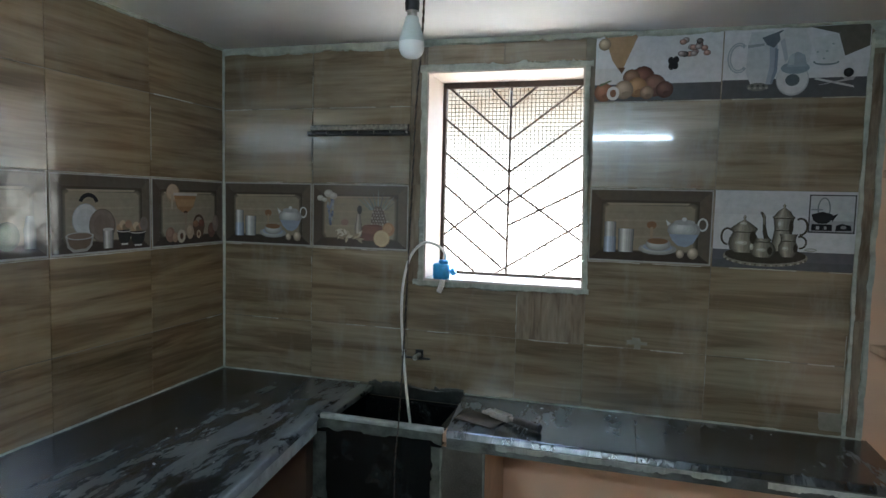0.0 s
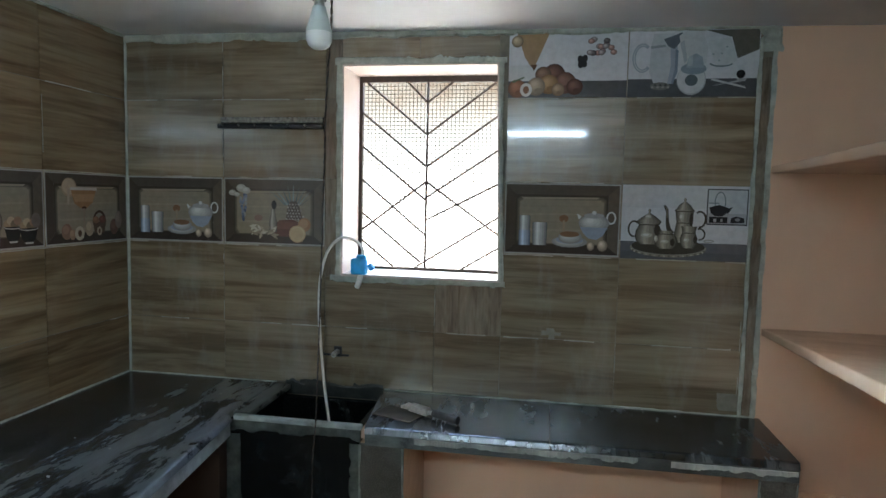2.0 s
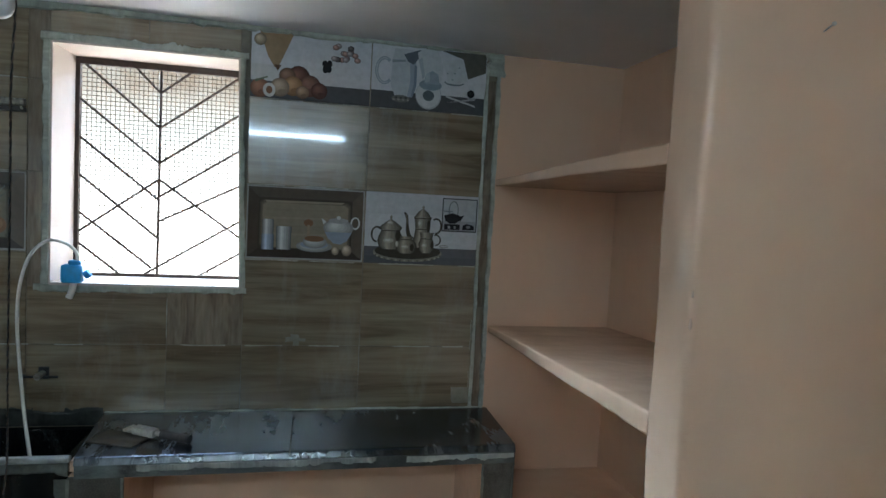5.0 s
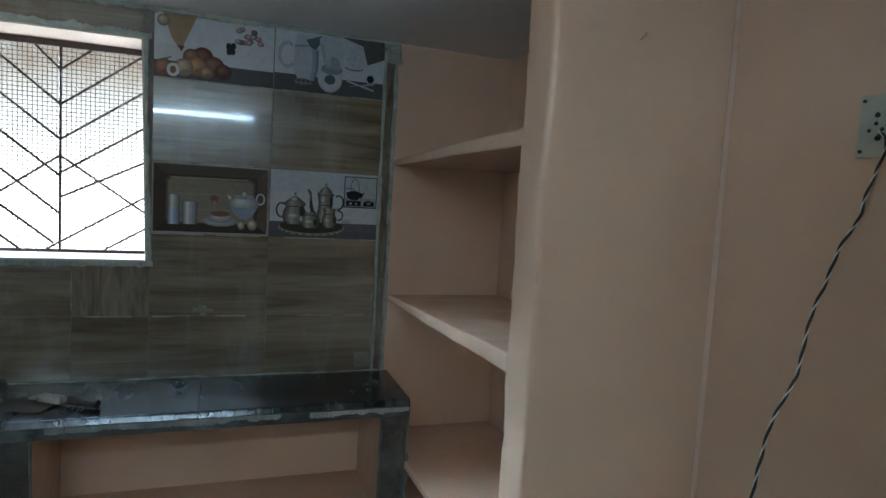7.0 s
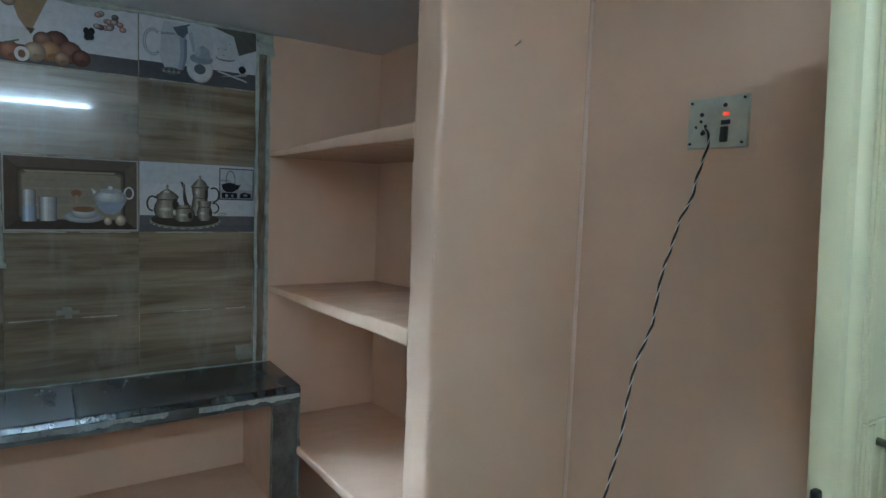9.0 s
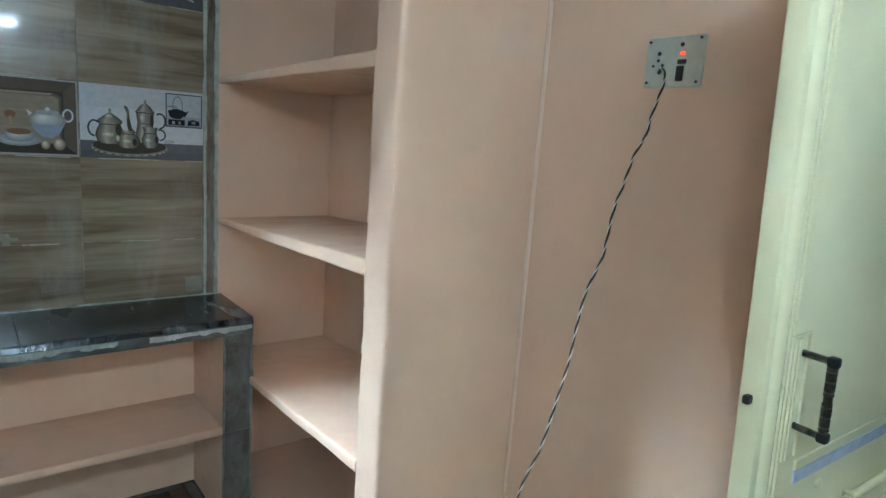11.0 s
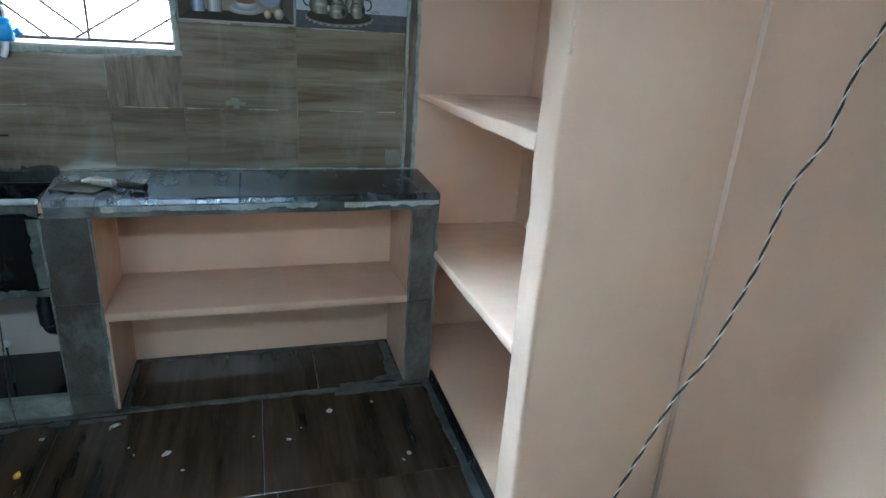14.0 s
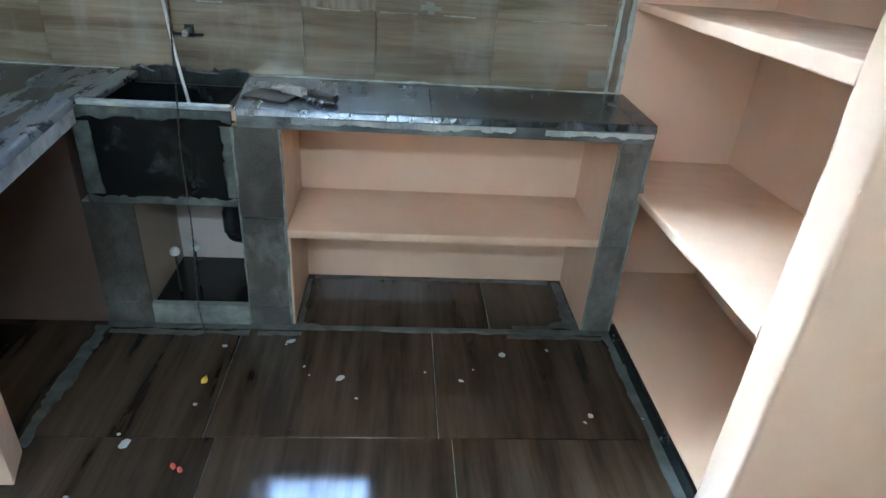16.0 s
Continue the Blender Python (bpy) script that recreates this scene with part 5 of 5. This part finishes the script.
def silver_set(w, h):
    p = Print()
    p.rect(0.002, w - 0.002, 0.002, h - 0.002, (0.46, 0.47, 0.495)).rect(0.002, w - 0.002, 0.19, h - 0.002, (0.42, 0.43, 0.455))
    p.rect(0.002, w - 0.002, 0.002, 0.066, (0.10, 0.102, 0.112)).rect(0.002, w - 0.002, 0.002, 0.030, (0.085, 0.087, 0.096))
    # small framed picture of an iron pot on a stove
    p.rect(0.298, 0.438, 0.133, 0.263, (0.05, 0.05, 0.055)).rect(0.302, 0.434, 0.138, 0.259, (0.36, 0.38, 0.40)).rect(0.302, 0.434, 0.138, 0.175, (0.26, 0.275, 0.29))
    p.loop(0.343, 0.216, 0.018, 0.036, 0.0020, (0.13, 0.16, 0.17)).rect(0.304, 0.340, 0.210, 0.214, (0.14, 0.17, 0.19))
    p.poly([(0.306, 0.196), (0.312, 0.176), (0.328, 0.165), (0.352, 0.165), (0.368, 0.178), (0.372, 0.196), (0.340, 0.206)], (0.022, 0.022, 0.024)).poly([(0.364, 0.190), (0.386, 0.200), (0.370, 0.172)], INKY)
    p.rect(0.308, 0.370, 0.141, 0.163, INKY).rect(0.322, 0.332, 0.145, 0.156, (0.28, 0.29, 0.30)).rect(0.346, 0.354, 0.145, 0.156, (0.20, 0.21, 0.22))
    p.poly([(0.380, 0.141), (0.428, 0.143), (0.426, 0.160), (0.400, 0.166), (0.382, 0.160)], INKY).oval(0.404, 0.154, 0.009, 0.006, (0.17, 0.17, 0.18))
    # pierced oval tray
    p.oval(0.170, 0.044, 0.134, 0.034, (0.20, 0.185, 0.15), 36).oval(0.170, 0.050, 0.128, 0.029, (0.050, 0.042, 0.031), 36)
    for k in range(22):
        a = 3.3 + k * 0.132
        p.oval(0.170 + 0.129 * math.cos(a), 0.041 + 0.027 * math.sin(a), 0.0040, 0.0032, ((0.31, 0.29, 0.235), (0.11, 0.098, 0.076))[k % 2], 8)
    p.loop(0.310, 0.074, 0.017, 0.004, 0.002, (0.24, 0.24, 0.21))
    shade = (0.060, 0.050, 0.036)
    # handles and spout
    p.loop(0.276, 0.152, 0.020, 0.028, 0.0036, shade, -1.7, 2.2).loop(0.277, 0.098, 0.018, 0.020, 0.003, shade, -1.7, 2.0).loop(0.047, 0.112, 0.019, 0.028, 0.0034, shade, 0.8, 4.8)
    p.poly([(0.147, 0.200), (0.155, 0.200), (0.165, 0.188), (0.168, 0.150), (0.176, 0.118), (0.190, 0.100), (0.166, 0.096), (0.158, 0.130), (0.157, 0.176), (0.150, 0.194)], shade)
    p.poly([(0.156, 0.195), (0.161, 0.188), (0.163, 0.155), (0.160, 0.155), (0.159, 0.182)], (0.26, 0.24, 0.19))
    p.turned(0.222, 0.066, [(0, 0.030), (0.020, 0.036), (0.050, 0.031), (0.075, 0.027), (0.112, 0.032), (0.117, 0.036), (0.124, 0.028), (0.137, 0.020), (0.146, 0.008), (0.150, 0.003), (0.158, 0.005), (0.163, 0.001)], BRASS)
    p.turned(0.100, 0.056, [(0, 0.030), (0.012, 0.044), (0.030, 0.050), (0.050, 0.046), (0.070, 0.036), (0.084, 0.044), (0.090, 0.038), (0.104, 0.020), (0.112, 0.007), (0.116, 0.003), (0.126, 0.005), (0.131, 0.001)], BRASS)
    p.turned(0.240, 0.046, [(0, 0.018), (0.014, 0.028), (0.036, 0.031), (0.056, 0.023), (0.072, 0.025), (0.080, 0.029)], BRASS)
    p.turned(0.162, 0.042, [(0, 0.024), (0.010, 0.036), (0.028, 0.041), (0.044, 0.035), (0.056, 0.022), (0.066, 0.026)], BRASS)
    # chased bands, dark seams and bright reflections
    for u, v, r in ((0.100, 0.126, 0.036), (0.222, 0.136, 0.026), (0.222, 0.178, 0.031), (0.240, 0.100, 0.022), (0.162, 0.094, 0.024)):
        p.rect(u - r, u + r, v, v + 0.0035, shade).rect(u - r * 0.9, u + r * 0.5, v + 0.0035, v + 0.0055, (0.27, 0.25, 0.20))
    for u, v, ru, rv in ((0.092, 0.090, 0.020, 0.009), (0.156, 0.068, 0.015, 0.007), (0.212, 0.160, 0.008, 0.014), (0.232, 0.076, 0.010, 0.008), (0.096, 0.158, 0.012, 0.006), (0.126, 0.078, 0.006, 0.012)):
        p.oval(u, v, ru, rv, (0.34, 0.32, 0.265), 14).oval(u - 0.002, v + 0.001, ru * 0.55, rv * 0.5, (0.48, 0.465, 0.41), 12)
    for u, v, ru, rv in ((0.128, 0.110, 0.010, 0.022), (0.246, 0.150, 0.007, 0.024), (0.184, 0.066, 0.008, 0.014), (0.262, 0.078, 0.006, 0.014)):
        p.oval(u, v, ru, rv, (0.045, 0.036, 0.025), 12)
    return p


def mural_fruit(w, h):
    p = Print()
    p.rect(0.002, w - 0.002, 0.002, h - 0.002, (0.50, 0.51, 0.54)).rect(0.002, w - 0.002, 0.002, 0.062, GREYTOP)
    p.rect(0.002, 0.10, 0.062, 0.12, (0.47, 0.47, 0.48))
    p.poly([(0.030, h - 0.006), (0.150, h - 0.006), (0.100, 0.120), (0.085, 0.112), (0.060, 0.150)], (0.30, 0.19, 0.09)).ball(0.032, h - 0.036, 0.022, 0.022, (0.36, 0.27, 0.17))
    p.poly([(0.082, 0.122), (0.108, 0.122), (0.095, 0.100)], (0.12, 0.06, 0.03))
    rnd = random.Random(8)
    for u, v, r, c in ((0.035, 0.035, 0.034, (0.34, 0.14, 0.07)), (0.170, 0.085, 0.040, PLUM), (0.130, 0.085, 0.030, (0.24, 0.13, 0.08)), (0.210, 0.055, 0.040, (0.22, 0.10, 0.07)),
                       (0.150, 0.050, 0.036, ORANGE), (0.105, 0.042, 0.034, (0.42, 0.30, 0.20)), (0.185, 0.030, 0.024, (0.36, 0.22, 0.13)), (0.245, 0.040, 0.030, PLUM)):
        p.ball(u, v, r, r, c, 1.15).oval(u + r * 0.3, v - r * 0.45, r * 0.5, r * 0.3, tuple(x * 0.55 for x in c), 10)
    p.oval(0.068, 0.030, 0.022, 0.025, (0.55, 0.52, 0.48)).oval(0.068, 0.030, 0.011, 0.014, (0.22, 0.10, 0.05))
    p.poly([(0.015, 0.062), (0.060, 0.078), (0.062, 0.074), (0.02, 0.055)], (0.10, 0.13, 0.07))
    for dx, dy in ((-0.008, 0.010), (0.009, 0.012), (-0.006, -0.010), (0.007, -0.008), (0, 0)):
        p.oval(0.270 + dx, 0.130 + dy, 0.010, 0.013, INKY)
    for i in range(16):
        p.ball(0.335 + rnd.uniform(-0.050, 0.045), 0.185 + rnd.uniform(-0.026, 0.024), 0.012, 0.010, rnd.choice(((0.24, 0.16, 0.16), (0.30, 0.25, 0.25), (0.12, 0.10, 0.10), (0.36, 0.20, 0.17))))
    return p


def mural_jug(w, h):
    p = Print()
    p.rect(0.002, w - 0.002, 0.002, h - 0.002, (0.50, 0.51, 0.54)).rect(0.002, w - 0.002, 0.002, 0.066, (0.075, 0.078, 0.085))
    p.poly([(0.260, h - 0.004), (w - 0.004, h - 0.004), (w - 0.004, 0.165), (0.372, 0.135), (0.350, h - 0.03)], (0.10, 0.095, 0.075))
    # porcelain jug with a dark throat, its shaded side blue
    p.loop(0.050, 0.140, 0.030, 0.046, 0.006, (0.27, 0.31, 0.35), 0.9, 5.5).loop(0.050, 0.140, 0.030, 0.046, 0.002, (0.42, 0.44, 0.47), 1.2, 5.2)
    p.poly([(0.078, 0.180), (0.086, 0.225), (0.155, 0.225), (0.168, 0.180), (0.172, 0.090), (0.158, 0.048), (0.092, 0.048), (0.074, 0.090)], (0.41, 0.43, 0.46))
    p.poly([(0.142, 0.215), (0.155, 0.215), (0.168, 0.180), (0.172, 0.090), (0.158, 0.048), (0.138, 0.048), (0.148, 0.110)], (0.27, 0.32, 0.38))
    p.poly([(0.162, 0.170), (0.172, 0.165), (0.172, 0.090), (0.158, 0.048), (0.152, 0.052), (0.162, 0.100)], (0.17, 0.22, 0.28))
    p.poly([(0.076, 0.182), (0.128, 0.186), (0.128, 0.178), (0.078, 0.172)], (0.24, 0.27, 0.29)).poly([(0.120, 0.205), (0.182, 0.228), (0.192, 0.214), (0.158, 0.170), (0.136, 0.180)], (0.10, 0.125, 0.15))
    p.oval(0.114, 0.040, 0.034, 0.014, (0.13, 0.135, 0.12))
    for k in range(7):
        p.oval(0.088 + k * 0.009, 0.036 + (k % 2) * 0.008, 0.005, 0.004, ((0.24, 0.24, 0.21), (0.06, 0.065, 0.06))[k % 2], 8)
    # leaning white cup, and a cup on its saucer
    p.poly([(0.172, 0.216), (0.200, 0.236), (0.250, 0.228), (0.272, 0.180), (0.268, 0.120), (0.228, 0.100), (0.192, 0.120)], (0.45, 0.465, 0.485))
    p.poly([(0.176, 0.190), (0.190, 0.200), (0.204, 0.130), (0.194, 0.122)], (0.33, 0.36, 0.40))
    p.oval(0.220, 0.062, 0.050, 0.054, (0.33, 0.35, 0.37), 26).oval(0.219, 0.064, 0.047, 0.050, (0.47, 0.48, 0.50), 26).oval(0.220, 0.060, 0.022, 0.020, (0.09, 0.115, 0.125), 18)
    p.oval(0.226, 0.100, 0.044, 0.020, (0.20, 0.255, 0.295)).poly([(0.200, 0.104), (0.262, 0.104), (0.254, 0.142), (0.232, 0.154), (0.208, 0.142)], (0.25, 0.30, 0.345)).poly([(0.204, 0.110), (0.222, 0.110), (0.222, 0.148), (0.208, 0.142)], (0.34, 0.385, 0.42))
    p.poly([(0.268, 0.195), (0.345, 0.208), (0.372, 0.125), (0.300, 0.105)], (0.46, 0.48, 0.49))
    for u, v in ((0.29, 0.150), (0.318, 0.152), (0.335, 0.175), (0.31, 0.128)):
        p.oval(u, v, 0.004, 0.003, (0.25, 0.3, 0.3))
    p.loop(0.318, 0.118, 0.036, 0.010, 0.003, (0.15, 0.19, 0.20), 3.0, 6.2)
    p.poly([(0.285, 0.060), (0.405, 0.030), (0.400, 0.038), (0.290, 0.066)], (0.40, 0.41, 0.42)).poly([(0.290, 0.040), (0.390, 0.062), (0.388, 0.054)], (0.30, 0.31, 0.32))
    p.ball(0.385, 0.080, 0.015, 0.015, INKY).poly([(0.37, 0.065), (0.405, 0.065), (0.40, 0.055), (0.375, 0.055)], (0.3, 0.31, 0.32))
    return p


# ---- tiles, last ----
GAP = 0.0024
MESHES = {}


def tile(parent, m, w, h, mat=TILE):
    key = (round(w, 3), round(h, 3), mat.name)
    if key not in MESHES:
        MESHES[key] = mesh_of("tile", box(B(), GAP / 2, w - GAP / 2, 0, 0.008, GAP / 2, h - GAP / 2, 0.0011, 1), mat)
    ob = new("tile", MESHES[key])
    ob.parent = parent
    # laid by hand: each a trifle out of plane
    ob.matrix_basis = m @ pose(0, random.uniform(-0.0006, 0.0006), 0, random.uniform(-0.12, 0.12), 0, random.uniform(-0.12, 0.12))
    return ob


ROWZ = [TOP + 0.004, 1.093, 1.413, 1.688, 2.000]
COLX = [XW + 0.004, -1.264, -0.825, -0.372, -0.112, 0.320, 0.766]


def on_north(x0, x1, z0, z1, mat=TILE):
    return tile(wall_n, pose(x0, YN, z0), x1 - x0, z1 - z0, mat)


def top_of(x0, x1):
    return min(ceil_z(x0), ceil_z(x1)) - 0.004


for x0, x1 in zip(COLX[:2], COLX[1:3]):
    for z0, z1 in zip(ROWZ, ROWZ[1:] + [top_of(x0, x1)]):
        t = on_north(x0, x1, z0, z1)
        if z0 == ROWZ[2]:
            (tea_niche if x0 < -1.5 else fruit_niche)(x1 - x0, z1 - z0).put(t, "printed niche with crockery" if x0 < -1.5 else "printed niche with fruit and vases")
# narrow upright pieces left of the window, short ones below and above it
for z0, z1 in ((1.297, 1.688), (1.688, 2.000), (2.000, 2.235)):
    on_north(-0.825, WX0 - 0.002, z0, z1, TILE_UP)
on_north(-0.825, -0.372, 1.093, 1.297)
on_north(-0.372, -0.112, 1.093, 1.297, TILE_UP)
on_north(-0.825, -0.372, ROWZ[0], 1.093)
on_north(-0.372, -0.112, ROWZ[0], 1.093)
on_north(WX0 - 0.002, -0.45, WZ1 + 0.004, 2.238)
on_north(-0.45, WX1 + 0.002, WZ1 + 0.004, 2.234)
for x0, x1 in zip(COLX[4:6], COLX[5:7]):
    for z0, z1 in zip(ROWZ, ROWZ[1:] + [top_of(x0, x1)]):
        t = on_north(x0, x1, z0, z1)
        w, h = x1 - x0, z1 - z0
        if z0 == ROWZ[2]:
            (tea_niche if x0 < 0 else silver_set)(w, h).put(t, "printed niche with crockery" if x0 < 0 else "printed tarnished tea set on a tray")
        if z0 == 2.000:
            (mural_fruit if x0 < 0 else mural_jug)(w, h).put(t, "printed fruit on white" if x0 < 0 else "printed jug and cups on white")
for z0, z1 in ((ROWZ[0], 1.25), (1.25, 1.70), (1.70, 2.14)):
    on_north(0.777, 0.807, z0, z1, TILE_UP)

YCOL = [2.496, 2.060, 1.626, 1.190, 0.746, 0.302, -0.142, -0.61]
for y1, y0 in zip(YCOL, YCOL[1:]):
    for z0, z1 in zip(ROWZ, ROWZ[1:] + [ceil_z(XW) - 0.006]):
        t = tile(wall_w, pose(XW, y0, z0, 0, 0, 90), y1 - y0, z1 - z0, TILE_WARM)
        if z0 == ROWZ[2]:
            k = YCOL.index(y1)
            (dessert_niche, plate_niche, bowl_niche)[k % 3](y1 - y0, z1 - z0).put(t, ("printed niche with a dessert glass", "printed niche with plates", "printed niche with bowls")[k % 3])

FLOOR_ROWS = [(2.498, 2.090, (-1.690, -1.075, -0.400, 0.36, 0.722)), (2.090, 1.547, (-1.690, -1.075, -0.578, 0.131, 0.838)), (1.547, 0.990, (-1.690, -1.225, -0.541, 0.172, 0.838, 1.285)), (0.990, 0.460, (-1.690, -0.90, -0.21, 0.48, 1.285)),
              (0.460, -0.070, (-1.690, -1.225, -0.532, 0.165, 0.838, 1.285)), (-0.070, -0.620, (-1.690, -0.90, -0.21, 0.48, 1.285))]
for y1, y0, xs in FLOOR_ROWS:
    for x0, x1 in zip(xs, xs[1:]):
        key = (round(x1 - x0, 3), round(y1 - y0, 3), "floor")
        if key not in MESHES:
            MESHES[key] = mesh_of("tile", box(B(), 0.0015, x1 - x0 - 0.0015, 0.0015, y1 - y0 - 0.0015, -0.008, 0, 0.001, 1), FLOOR_TILE)
        t = new("tile", MESHES[key])
        t.parent, t.location = floor, (x0, y0, 0)
